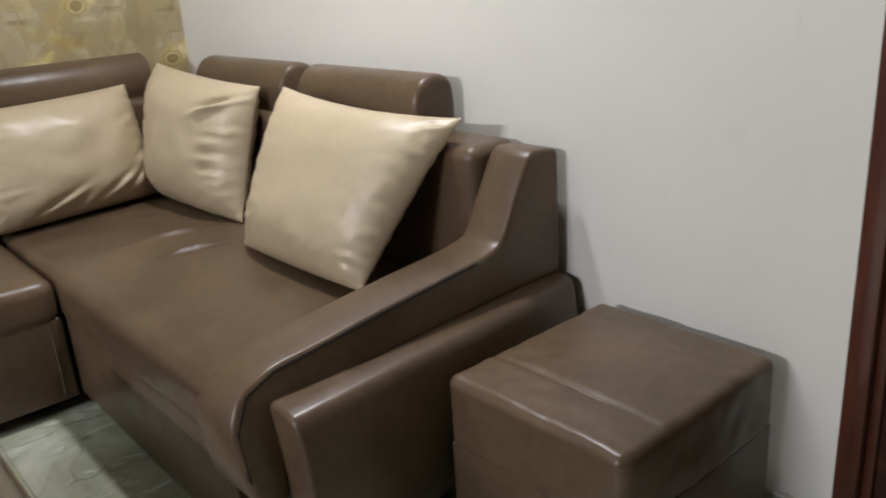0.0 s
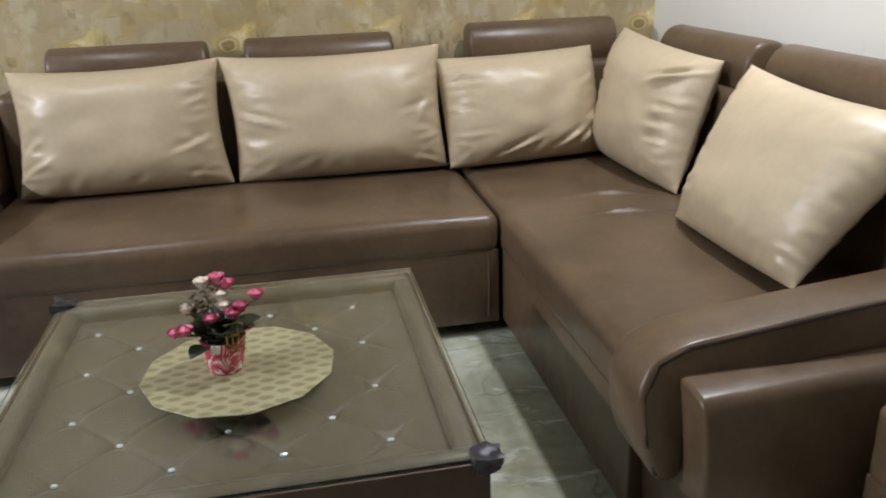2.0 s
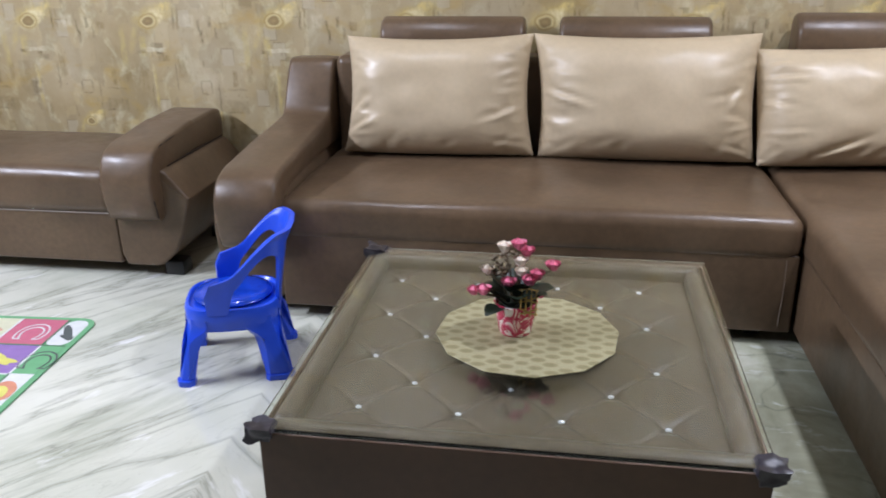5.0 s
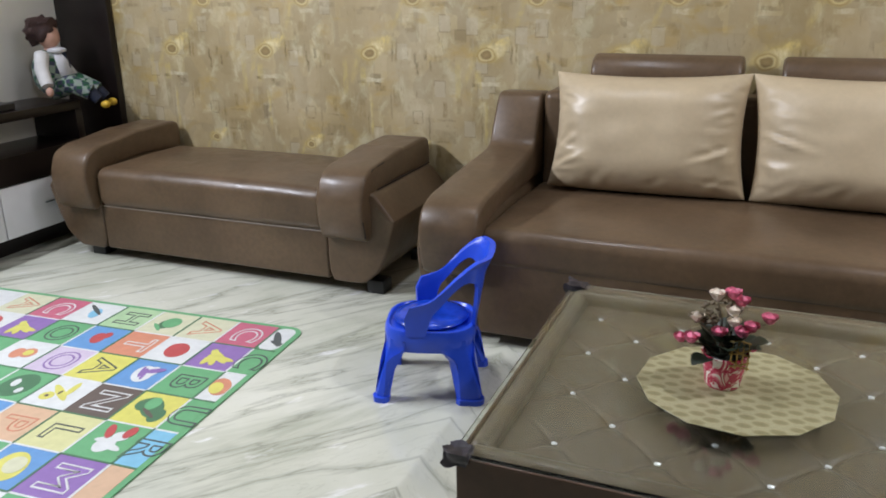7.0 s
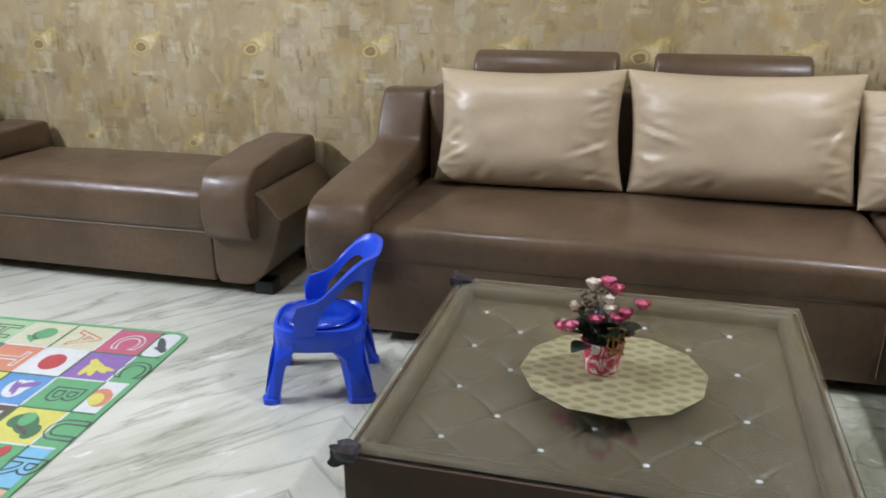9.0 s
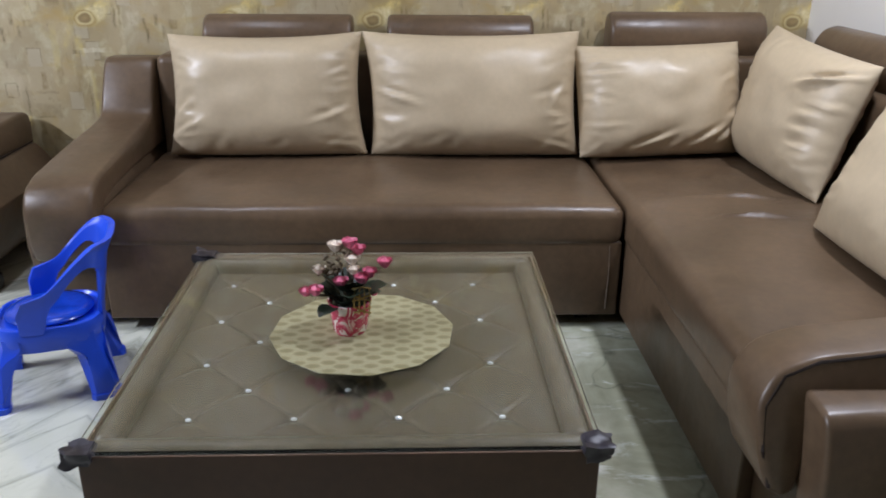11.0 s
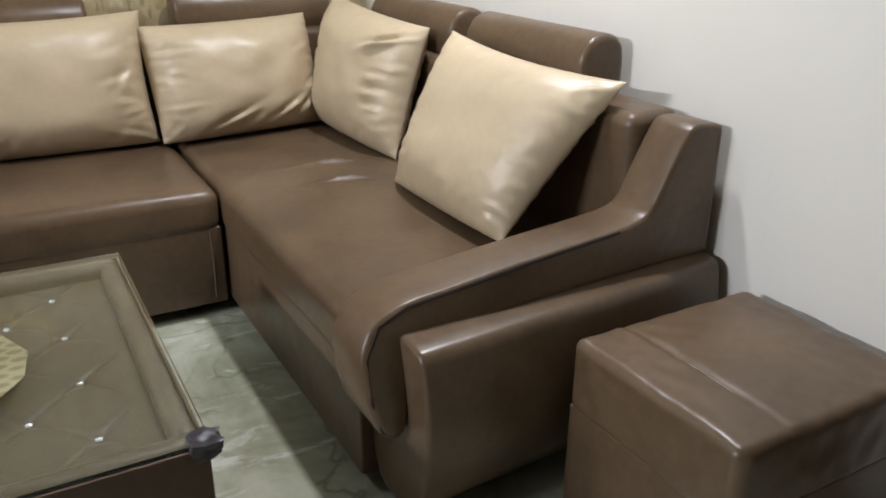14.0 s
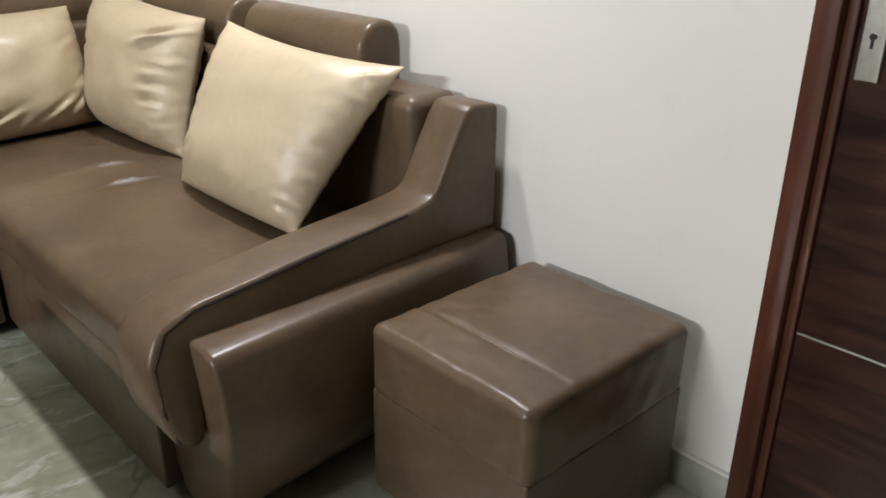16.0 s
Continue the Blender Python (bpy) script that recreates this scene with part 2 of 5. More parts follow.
    for du, dw, ru, rw, colour, strength in (
            (0.118, 0.012, 0.006, 0.052, dark, 0.75), (0.138, 0.008, 0.006, 0.05, tan, 0.8), (0.243, -0.065, 0.007, 0.035, dark, 0.8),
            (0.31, -0.05, 0.006, 0.03, dark, 0.6), (0.35, -0.02, 0.022, 0.02, tan, 0.7), (0.19, 0.0, 0.03, 0.035, pale, 0.55),
            (0.01, -0.125, 0.065, 0.012, pale, 0.8), (-0.04, -0.11, 0.02, 0.05, straw, 0.7), (0.05, -0.16, 0.03, 0.014, dark, 0.5),
            (-0.005, -0.27, 0.006, 0.09, pale, 0.5), (0.025, -0.40, 0.010, 0.06, pale, 0.4), (-0.05, -0.24, 0.02, 0.09, tan, 0.45),
            (0.134, -0.20, 0.02, 0.055, tan, 0.65), (-0.13, -0.23, 0.015, 0.05, tan, 0.6), (0.385, -0.375, 0.07, 0.035, dark, 0.35),
            (0.40, -0.48, 0.025, 0.03, tan, 0.7), (0.42, -0.30, 0.09, 0.006, dark, 0.45), (0.25, -0.26, 0.05, 0.035, pale, 0.25),
            (0.22, 0.12, 0.03, 0.03, tan, 0.55), (0.25, 0.19, 0.045, 0.012, pale, 0.6), (0.36, 0.22, 0.05, 0.012, dark, 0.45),
            (0.235, -0.02, 0.007, 0.03, dark, 0.7), (0.285, -0.005, 0.009, 0.028, dark, 0.75), (-0.05, -0.135, 0.022, 0.009, dark, 0.7), (0.03, -0.14, 0.016, 0.009, dark, 0.7),
            (0.105, -0.24, 0.006, 0.07, dark, 0.5), (0.0, -0.30, 0.010, 0.11, straw, 0.7), (-0.02, -0.33, 0.004, 0.09, dark, 0.5), (0.30, -0.37, 0.006, 0.12, dark, 0.5),
            (0.215, -0.29, 0.004, 0.03, dark, 0.6), (0.265, -0.29, 0.004, 0.03, dark, 0.6), (0.24, -0.262, 0.026, 0.004, dark, 0.5), (0.24, -0.32, 0.026, 0.004, dark, 0.6),
            (0.36, -0.40, 0.045, 0.005, dark, 0.5), (0.345, -0.45, 0.014, 0.035, tan, 0.8), (0.38, -0.25, 0.012, 0.04, tan, 0.8), (-0.14, -0.12, 0.02, 0.10, straw, 0.5), (0.0, 0.20, 0.05, 0.010, dark, 0.5)):
        base = mark(base, du, dw, ru, rw, colour, min(1.0, 0.95 * strength), 0.0, 0.4, True)
    base = flower(base, 0.0, 0.0, 1.2)
    base = flower(base, 0.228, -0.453, 0.8)
    base = flower(base, 0.228, 0.242, 1.15, 0.9)
    t.links.new(base, b.inputs["Base Color"])
    b.inputs["Roughness"].default_value = 0.45
    relief(t, b, brush, 0.12, 0.002)
    return m


PAPER = paper()


def marble():
    """Pale green-white polished marble with long grey-green veins, book-matched."""
    m, t, b = nodes_of("veined_marble")
    g = t.nodes.new("ShaderNodeNewGeometry")
    sep = t.nodes.new("ShaderNodeSeparateXYZ")
    t.links.new(g.outputs["Position"], sep.inputs[0])
    fold = calc(t, "ABSOLUTE", calc(t, "ADD", sep.outputs[0], 2.575))
    com = t.nodes.new("ShaderNodeCombineXYZ")
    t.links.new(fold, com.inputs[0])
    t.links.new(sep.outputs[1], com.inputs[1])
    t.links.new(sep.outputs[2], com.inputs[2])
    aim = t.nodes.new("ShaderNodeMapping")
    aim.inputs["Rotation"].default_value = (0, 0, radians(-128))
    t.links.new(com.outputs[0], aim.inputs["Vector"])

    def stretched(scale):
        mp = t.nodes.new("ShaderNodeMapping")
        mp.inputs["Scale"].default_value = scale
        t.links.new(aim.outputs[0], mp.inputs["Vector"])
        return mp.outputs[0]

    mist = fractal(t, com.outputs[0], 1.7, 6.0, 0.6)
    base = ramp(t, mist, [(0.25, (0.53, 0.545, 0.44)), (0.55, (0.66, 0.665, 0.56)), (0.8, (0.73, 0.73, 0.64))])
    cloud = fractal(t, stretched((0.5, 2.2, 1)), 2.2, 6.0, 0.6, 0.6)
    base = blend(t, ramp(t, cloud, [(0.50, (0, 0, 0)), (0.66, (0.6, 0.6, 0.6))]), base, (0.42, 0.44, 0.34))
    long_veins = fractal(t, stretched((0.32, 2.1, 1)), 2.0, 6.0, 0.60, 0.5)
    vein = ramp(t, calc(t, "ABSOLUTE", calc(t, "SUBTRACT", long_veins, 0.5)), [(0.0, (0.55, 0.55, 0.55)), (0.006, (0.28, 0.28, 0.28)), (0.04, (0, 0, 0))])
    base = blend(t, vein, base, (0.15, 0.16, 0.115))
    thin = fractal(t, stretched((0.45, 2.6, 1)), 3.1, 8.0, 0.66, 0.8)
    line = ramp(t, calc(t, "ABSOLUTE", calc(t, "SUBTRACT", thin, 0.55)), [(0.0, (0.22, 0.22, 0.22)), (0.006, (0, 0, 0))])
    base = blend(t, line, base, (0.18, 0.18, 0.13))
    pale = fractal(t, stretched((0.7, 2.4, 1)), 5.0, 5.0, 0.6, 0.3)
    base = blend(t, ramp(t, pale, [(0.63, (0, 0, 0)), (0.70, (0.8, 0.8, 0.8))]), base, (0.86, 0.86, 0.84))
    # a greener, cracked slab lies towards the white wall
    v0 = spot(t, (1, 1, 1), (0.3, 0.2, 0.9))
    green = calc(t, "GREATER_THAN", sep.outputs[0], -1.62)
    slab = ramp(t, fractal(t, spot(t, (1, 0.7, 1)), 4.5, 6.0, 0.6, 0.5), [(0.3, (0.25, 0.26, 0.175)), (0.5, (0.40, 0.41, 0.30)), (0.7, (0.56, 0.565, 0.46))])
    crack = ramp(t, calc(t, "ABSOLUTE", calc(t, "SUBTRACT", fractal(t, spot(t, (1, 1.3, 1), (0, 0, 0.5)), 1.9, 4.0, 0.5, 0.5), 0.5)), [(0.0, (0.8, 0.8, 0.8)), (0.005, (0.4, 0.4, 0.4)), (0.014, (0, 0, 0))])
    gate = ramp(t, fractal(t, v0, 3.0, 3.0), [(0.48, (0, 0, 0)), (0.58, (0.75, 0.75, 0.75))])
    slab = blend(t, blend(t, 1.0, crack, gate, "MULTIPLY"), slab, (0.11, 0.12, 0.08))
    smear = fractal(t, spot(t, (1, 2.2, 1), (0, 0, -0.4)), 4.2, 6.0, 0.62, 0.6)
    slab = blend(t, ramp(t, smear, [(0.56, (0, 0, 0)), (0.66, (0.8, 0.8, 0.8))]), slab, (0.70, 0.72, 0.66))
    base = blend(t, green, base, slab)
    t.links.new(base, b.inputs["Base Color"])
    t.links.new(ramp(t, mist, [(0.3, (0.09,) * 3), (0.7, (0.16,) * 3)]), b.inputs["Roughness"])
    b.inputs["Specular IOR Level"].default_value = 0.6
    return m


MARBLE = marble()


def wood(name, light, dark, along, scale, rough):
    m, t, b = nodes_of(name)
    v = spot(t, along)
    f = fractal(t, v, scale, 7.0, 0.65, 0.5)
    t.links.new(ramp(t, f, [(0.3, dark), (0.55, tuple((a + c) / 2 for a, c in zip(light, dark))), (0.72, light)]), b.inputs["Base Color"])
    b.inputs["Roughness"].default_value = rough
    relief(t, b, f, 0.08, 0.001)
    return m


DOOR_WOOD = wood("dark_walnut_laminate", (0.085, 0.035, 0.022), (0.010, 0.005, 0.005), (1, 0.9, 9.0), 2.6, 0.30)
FRAME_WOOD = wood("red_brown_polished_wood", (0.135, 0.045, 0.024), (0.050, 0.014, 0.008), (9, 9, 0.8), 3.0, 0.30)


# ---- building helpers ----
def mesh_of(name, bm, smooth=40):
    bmesh.ops.recalc_face_normals(bm, faces=bm.faces)
    me = bpy.data.meshes.new(name)
    bm.to_mesh(me)
    bm.free()
    me.polygons.foreach_set("use_smooth", [True] * len(me.polygons))
    me.set_sharp_from_angle(angle=radians(smooth))
    return me


def part(name, bm, material, parent=None, label="", smooth=40):
    me = mesh_of(name, bm, smooth)
    me.materials.append(material)
    ob = new(name, me)
    if parent is not None:
        ob.parent = parent
        ob.matrix_parent_inverse = parent.matrix_basis.inverted()
    return tagged(ob, label)


def thing(name, place, label, category, group="", kind=""):
    ob = new(name)
    ob.matrix_basis = Matrix.Translation(place)
    ob.empty_display_size = 0.1
    return tagged(ob, label, category, group, kind)


def box(x0, x1, y0, y1, z0, z1, bevel=0.0, bm=None, segments=2):
    bm = bm or bmesh.new()
    m = Matrix.LocRotScale(((x0 + x1) / 2, (y0 + y1) / 2, (z0 + z1) / 2), None, (x1 - x0, y1 - y0, z1 - z0))
    made = bmesh.ops.create_cube(bm, size=1.0, matrix=m)
    if bevel:
        edges = list({e for v in made["verts"] for e in v.link_edges})
        bmesh.ops.bevel(bm, geom=edges, offset=bevel, segments=segments, affect="EDGES", profile=0.5)
    return bm


def steps(half, r, n):
    """Grid lines across a rounded box: close at the edges, even between."""
    turn = [r * (1 - math.tan(radians(a))) for a in (45, 34, 22, 11, 0)]
    low = [-half + d for d in turn]
    inner = half - r
    mid = [-inner + 2 * inner * i / n for i in range(1, n)]
    return low + mid + [-c for c in reversed(low)]


def soft_box(x0, x1, y0, y1, z0, z1, r, n=(10, 10, 3), shape=None):
    """A rounded box with an even grid; shape(p, q) may shift a vertex p whose place in the box is q (-1 to 1)."""
    c = Vector(((x0 + x1) / 2, (y0 + y1) / 2, (z0 + z1) / 2))
    h = Vector((abs(x1 - x0) / 2, abs(y1 - y0) / 2, abs(z1 - z0) / 2))
    lines = [steps(h[a], r, n[a]) for a in range(3)]
    bm = bmesh.new()
    seen = {}

    def vert(p):
        key = tuple(round(k, 5) for k in p)
        if key not in seen:
            p = Vector(p)
            q = Vector([max(-(h[a] - r), min(h[a] - r, p[a])) for a in range(3)])
            d = p - q
            if d.length > 1e-7:
                p = q + d.normalized() * r
            w = c + p
            if shape:
                w = shape(w, Vector((p[0] / h[0], p[1] / h[1], p[2] / h[2])))
            seen[key] = bm.verts.new(w)
        return seen[key]

    for a in range(3):
        b, d = (a + 1) % 3, (a + 2) % 3
        for side in (-h[a], h[a]):
            for i in range(len(lines[b]) - 1):
                for j in range(len(lines[d]) - 1):
                    quad = []
                    for ii, jj in ((i, j), (i + 1, j), (i + 1, j + 1), (i, j + 1)):
                        p = [0, 0, 0]
                        p[a], p[b], p[d] = side, lines[b][ii], lines[d][jj]
                        quad.append(vert(p))
                    if len(set(quad)) == 4:
                        try:
                            bm.faces.new(quad)
                        except ValueError:
                            pass
    return bm


def rounded(poly, times=2, keep=0.25):
    """Chaikin's corner cutting of a closed outline."""
    for _ in range(times):
        out = []
        for i, p in enumerate(poly):
            q = poly[(i + 1) % len(poly)]
            out.append((p[0] + (q[0] - p[0]) * keep, p[1] + (q[1] - p[1]) * keep))
            out.append((p[0] + (q[0] - p[0]) * (1 - keep), p[1] + (q[1] - p[1]) * (1 - keep)))
        poly = out
    return poly


def inset(poly, d):
    area = sum(p[0] * q[1] - q[0] * p[1] for p, q in zip(poly, poly[1:] + poly[:1]))
    sign = 1 if area > 0 else -1
    out = []
    for i, p in enumerate(poly):
        a, b = Vector(poly[i - 1]), Vector(poly[(i + 1) % len(poly)])
        t = (b - a).normalized()
        out.append((p[0] - t[1] * d * sign, p[1] + t[0] * d * sign))
    return out


def loft(poly, v0, v1, r, place, bend=None):
    """An outline (u, z) drawn from v0 to v1 with rounded rims; place(u, v, z) gives the world's point."""
    bm = bmesh.new()
    rings = []
    k = 1 if v1 > v0 else -1
    rows = [(v0 + k * r * (1 - math.sin(radians(a))), r * (1 - math.cos(radians(a)))) for a in (90, 60, 30, 0)]
    rows += [(v1 - (v - v0), d) for v, d in reversed(rows)]
    for v, d in rows:
        ring = [place(u, v, z) for u, z in inset(poly, d)]
        rings.append([bm.verts.new(p) for p in ring])
    n = len(poly)
    for a, b in zip(rings, rings[1:]):
        for i in range(n):
            bm.faces.new((a[i], a[(i + 1) % n], b[(i + 1) % n], b[i]))
    bm.faces.new(rings[0])
    bm.faces.new(rings[-1])
    return bm


def tube(points, radius, sides=8, bm=None, taper=1.0):
    bm = bm or bmesh.new()
    rings = []
    for i, p in enumerate(points):
        p = Vector(p)
        a, b = Vector(points[max(0, i - 1)]), Vector(points[min(len(points) - 1, i + 1)])
        q = (b - a).to_track_quat("Z", "Y")
        r = radius * (1 + (taper - 1) * i / max(1, len(points) - 1))
        rings.append([bm.verts.new(p + q @ Vector((r * math.cos(6.2832 * k / sides), r * math.sin(6.2832 * k / sides), 0))) for k in range(sides)])
    for a, b in zip(rings, rings[1:]):
        for k in range(sides):
            bm.faces.new((a[k], a[(k + 1) % sides], b[(k + 1) % sides], b[k]))
    bm.faces.new(rings[0])
    bm.faces.new(rings[-1])
    return bm


def lathe(profile, centre, sides=32, bm=None):
    bm = bm or bmesh.new()
    rings = [[bm.verts.new((centre[0] + r * math.cos(6.28318 * k / sides), centre[1] + r * math.sin(6.28318 * k / sides), centre[2] + z)) for k in range(sides)] for r, z in profile]
    for a, b in zip(rings, rings[1:]):
        for k in range(sides):
            bm.faces.new((a[k], a[(k + 1) % sides], b[(k + 1) % sides], b[k]))
    bm.faces.new(rings[0])
    bm.faces.new(rings[-1])
    return bm


def lump(centre, radii, seed, bm=None, rough=0.15, detail=2):
    bm = bm or bmesh.new()
    made = bmesh.ops.create_icosphere(bm, subdivisions=detail, radius=1.0)
    for v in made["verts"]:
        k = 1 + rough * noise.noise(v.co * 2.3 + Vector((seed, seed * 1.7, 0)))
        v.co = Vector(centre) + Vector((v.co.x * radii[0] * k, v.co.y * radii[1] * k, v.co.z * radii[2] * k))
    return bm


def setting(name, bm, material, label="", category="", parent=None):
    ob = part(name, bm, material, parent, label)
    return tagged(ob, label, category, kind="structure")


# ---- the room ----
LEFT, FRONT, HIGH = -5.45, -8.4, 2.75
setting("floor", box(LEFT - 0.1, 0.1, FRONT - 0.1, 0.1, -0.06, 0.0), MARBLE, "polished pale green veined marble floor", "floor")
setting("ceiling", box(LEFT - 0.1, 0.1, FRONT - 0.1, 0.1, HIGH, HIGH + 0.1), CEILING, "plain unseen ceiling, darkened to cut bounce light", "ceiling")
setting("wall_north", box(LEFT, 0.0, 0.0, 0.1, 0.0, HIGH), PAPER, "wall with olive gold patterned wallpaper", "wall")
setting("wall_west", box(LEFT - 0.1, LEFT, FRONT, 0.1, 0.0, HIGH), PAINT, "white painted wall behind the media unit", "wall")
# unseen closing wall: FRONT's distance and the dark colour hold back bounced light
setting("wall_south", box(LEFT, 0.0, FRONT - 0.1, FRONT, 0.0, HIGH), plain("dimmed_south_wall", (0.17, 0.15, 0.125), 0.7, vary=0.05, scale=2), "plain unseen wall, darkened and set far back to cut bounce light", "wall")
DOOR_0, DOOR_1, DOOR_TOP = -2.84, -3.84, 2.12
bm = box(0.0, 0.1, DOOR_0, 0.1, 0.0, HIGH)
box(0.0, 0.1, FRONT, DOOR_1, 0.0, HIGH, bm=bm)
box(0.0, 0.1, DOOR_1, DOOR_0, DOOR_TOP, HIGH, bm=bm)
setting("wall_east", bm, PAINT, "white painted wall with faint scuffs", "wall")

SKIRT = plain("grey_green_skirting", (0.36, 0.37, 0.29), 0.25, vary=0.2, scale=7)
setting("baseboard", box(-0.012, -0.001, DOOR_0 - 0.004, -0.02, 0.0, 0.088, 0.002), SKIRT, "grey green marble skirting along the wall", "skirting")
bm = box(-0.0145, -0.001, DOOR_0 - 0.004, -0.02, 0.0885, 0.096, 0.002)
setting("trim", bm, PAINT, "uneven white plaster edge above the skirting", "trim")

# door in the east wall
door = thing("door_1", (0.03, DOOR_0, 0), "closed dark walnut laminate door in a red-brown frame", "door", kind="structure")
bm = box(-0.018, 0.098, DOOR_0 - 0.045, DOOR_0 + 0.002, 0.0, DOOR_TOP, 0.004)
part("frame_post", bm, FRAME_WOOD, door)
part("frame_post", box(-0.018, 0.098, DOOR_1 - 0.002, DOOR_1 + 0.045, 0.0, DOOR_TOP, 0.004), FRAME_WOOD, door)
part("frame_head", box(-0.018, 0.098, DOOR_1, DOOR_0, DOOR_TOP - 0.045, DOOR_TOP + 0.002, 0.004), FRAME_WOOD, door)
part("door_stop", box(0.004, 0.06, DOOR_0 - 0.066, DOOR_0 - 0.0455, 0.0, DOOR_TOP - 0.046, 0.004), FRAME_WOOD, door)
part("door_leaf", box(0.014, 0.05, DOOR_1 + 0.046, DOOR_0 - 0.067, 0.004, DOOR_TOP - 0.047, 0.003), DOOR_WOOD, door)
part("groove_line", box(0.0115, 0.0138, DOOR_1 + 0.05, DOOR_0 - 0.069, 0.478, 0.482), STEEL, door, "thin pale inlay line")
part("lock_plate", soft_box(0.006, 0.0138, DOOR_0 - 0.119, DOOR_0 - 0.076, 0.985, 1.235, 0.0035, (2, 6, 2)), STEEL, door, "brushed steel lock plate")
bm = bmesh.new()
bmesh.ops.create_cone(bm, cap_ends=True, segments=16, radius1=0.006, radius2=0.006, depth=0.004, matrix=pose(0.0055, DOOR_0 - 0.097, 1.062, 0, 90, 0))
box(0.0035, 0.0055, DOOR_0 - 0.099, DOOR_0 - 0.095, 1.042, 1.06, bm=bm)
part("keyhole", bm, BLACK, door)
part("door_handle", tube([(0.006, DOOR_0 - 0.097, 1.16), (-0.035, DOOR_0 - 0.097, 1.16), (-0.045, DOOR_0 - 0.11, 1.16), (-0.045, DOOR_0 - 0.21, 1.16)], 0.008, 10), STEEL, door)


# ---- upholstery ----
def crown(amount, ripple=0.003, seed=0.0, creases=()):
    def shape(w, q):
        top = max(0.0, q[2])
        w = w.copy()
        w.z += amount * top * (1 - q[0] ** 2) * (1 - q[1] ** 2)
        w.z += top * ripple * noise.noise(Vector((w.x * 5, w.y * 5, seed)))
        for (cx, cy, angle, length, height) in creases:
            dx, dy = w.x - cx, w.y - cy
            c, s = math.cos(angle), math.sin(angle)
            a, b = dx * c + dy * s, -dx * s + dy * c
            w.z += top * height * math.exp(-(a / length) ** 2 - (b / 0.013) ** 2)
        return w
    return shape


def arm(parent, place, back=True, front=0.99, width=0.215, base_back=0.03, high=0.0, flare=0.05, base_front=0.095, base_place=None, lipped=False, pull=0.0):
    """One padded arm: u runs from the wall to the front, v outwards, z up."""
    if back:
        outline = [(0.03, 0.79), (0.034, 0.808), (0.10 - pull / 2, 0.815), (0.165 - pull, 0.818), (0.19 - pull, 0.80), (0.245 - pull, 0.70), (0.285 - pull, 0.615), (0.36 - pull, 0.598)]
    else:
        outline = [(0.03, 0.44), (0.03, 0.585), (0.08, 0.605), (0.30, 0.598)]
    outline += [(front - 0.40, 0.575 + high), (front - 0.20, 0.552 + high), (front - 0.11, 0.545 + high), (front - 0.03, 0.515 + high), (front + 0.005, 0.45), (front, 0.36), (front - 0.02, 0.285), (front - 0.055, 0.262), (front - 0.085, 0.28), (front - 0.09, 0.38), (front - 0.12, 0.455), (front - 0.35, 0.475)]
    if back:
        outline += [(0.28, 0.48), (0.06, 0.48), (0.03, 0.48), (0.03, 0.52)]
    else:
        outline += [(0.20, 0.47)]
    part("arm_pad", loft(rounded(outline, 2, 0.2), 0.0, width, 0.017, place), LEATHER, parent)
    edge = [(0.33, 0.596), (front - 0.40, 0.572 + high), (front - 0.20, 0.549 + high), (front - 0.11, 0.540 + high), (front - 0.045, 0.512 + high), (front - 0.012, 0.455), (front - 0.010, 0.37), (front - 0.028, 0.295)] if back else [(0.10, 0.595), (0.30, 0.592), (front - 0.20, 0.549 + high), (front - 0.11, 0.540 + high), (front - 0.045, 0.512 + high), (front - 0.012, 0.455), (front - 0.010, 0.37), (front - 0.028, 0.295)]
    part("edge_piping", tube([place(u, width - 0.006, z - 0.006) for u, z in edge], 0.0045, 6), SEAM, parent)
    # boat-shaped foot of the arm
    side = [(0.0, 0.05), (width - 0.04, 0.05), (width + 0.4 * flare, 0.13), (width + 0.85 * flare, 0.23), (width + flare, 0.31), (width + 0.97 * flare, 0.365), (width + 0.75 * flare, 0.420), (width + 0.026, 0.472), (width + 0.004, 0.494), (0.0, 0.50)]
    if lipped:
        side = [(0.0, 0.05), (width - 0.05, 0.05), (width + 0.25 * flare, 0.12), (width + 0.62 * flare, 0.21), (width + 0.97 * flare, 0.345), (width + flare, 0.362), (width + 0.9 * flare, 0.374), (width + 0.01, 0.478), (0.0, 0.49)]
    side = rounded(side, 2, 0.12 if lipped else 0.2)
    bm = loft([(v, z) for v, z in side], base_back, front - base_front, 0.012, lambda v, u, z: (base_place or place)(u, v, z))
    part("arm_base", bm, LEATHER, parent)
    part("piping", tube([(base_place or place)(base_back + 0.01 + k * (front - 0.14 - base_back) / 6, width + 0.004, 0.4765) for k in range(7)], 0.0028, 6), SEAM, parent)


def headrest(parent, place, v0, v1):
    outline = [(0.03, 0.80), (0.03, 0.95), (0.055, 0.985), (0.10, 0.995), (0.145, 0.98), (0.175, 0.935), (0.178, 0.88), (0.16, 0.815), (0.12, 0.80)]
    part("headrest", loft(rounded(outline, 2, 0.22), v0, v1, 0.020, place), LEATHER, parent)


def foot(parent, x, y, high=0.05, size=0.05):
    bm = box(x - size / 2, x + size / 2, y - size / 2, y + size / 2, 0.0, high + 0.004, 0.004)
    part("foot", bm, BLACK, parent)


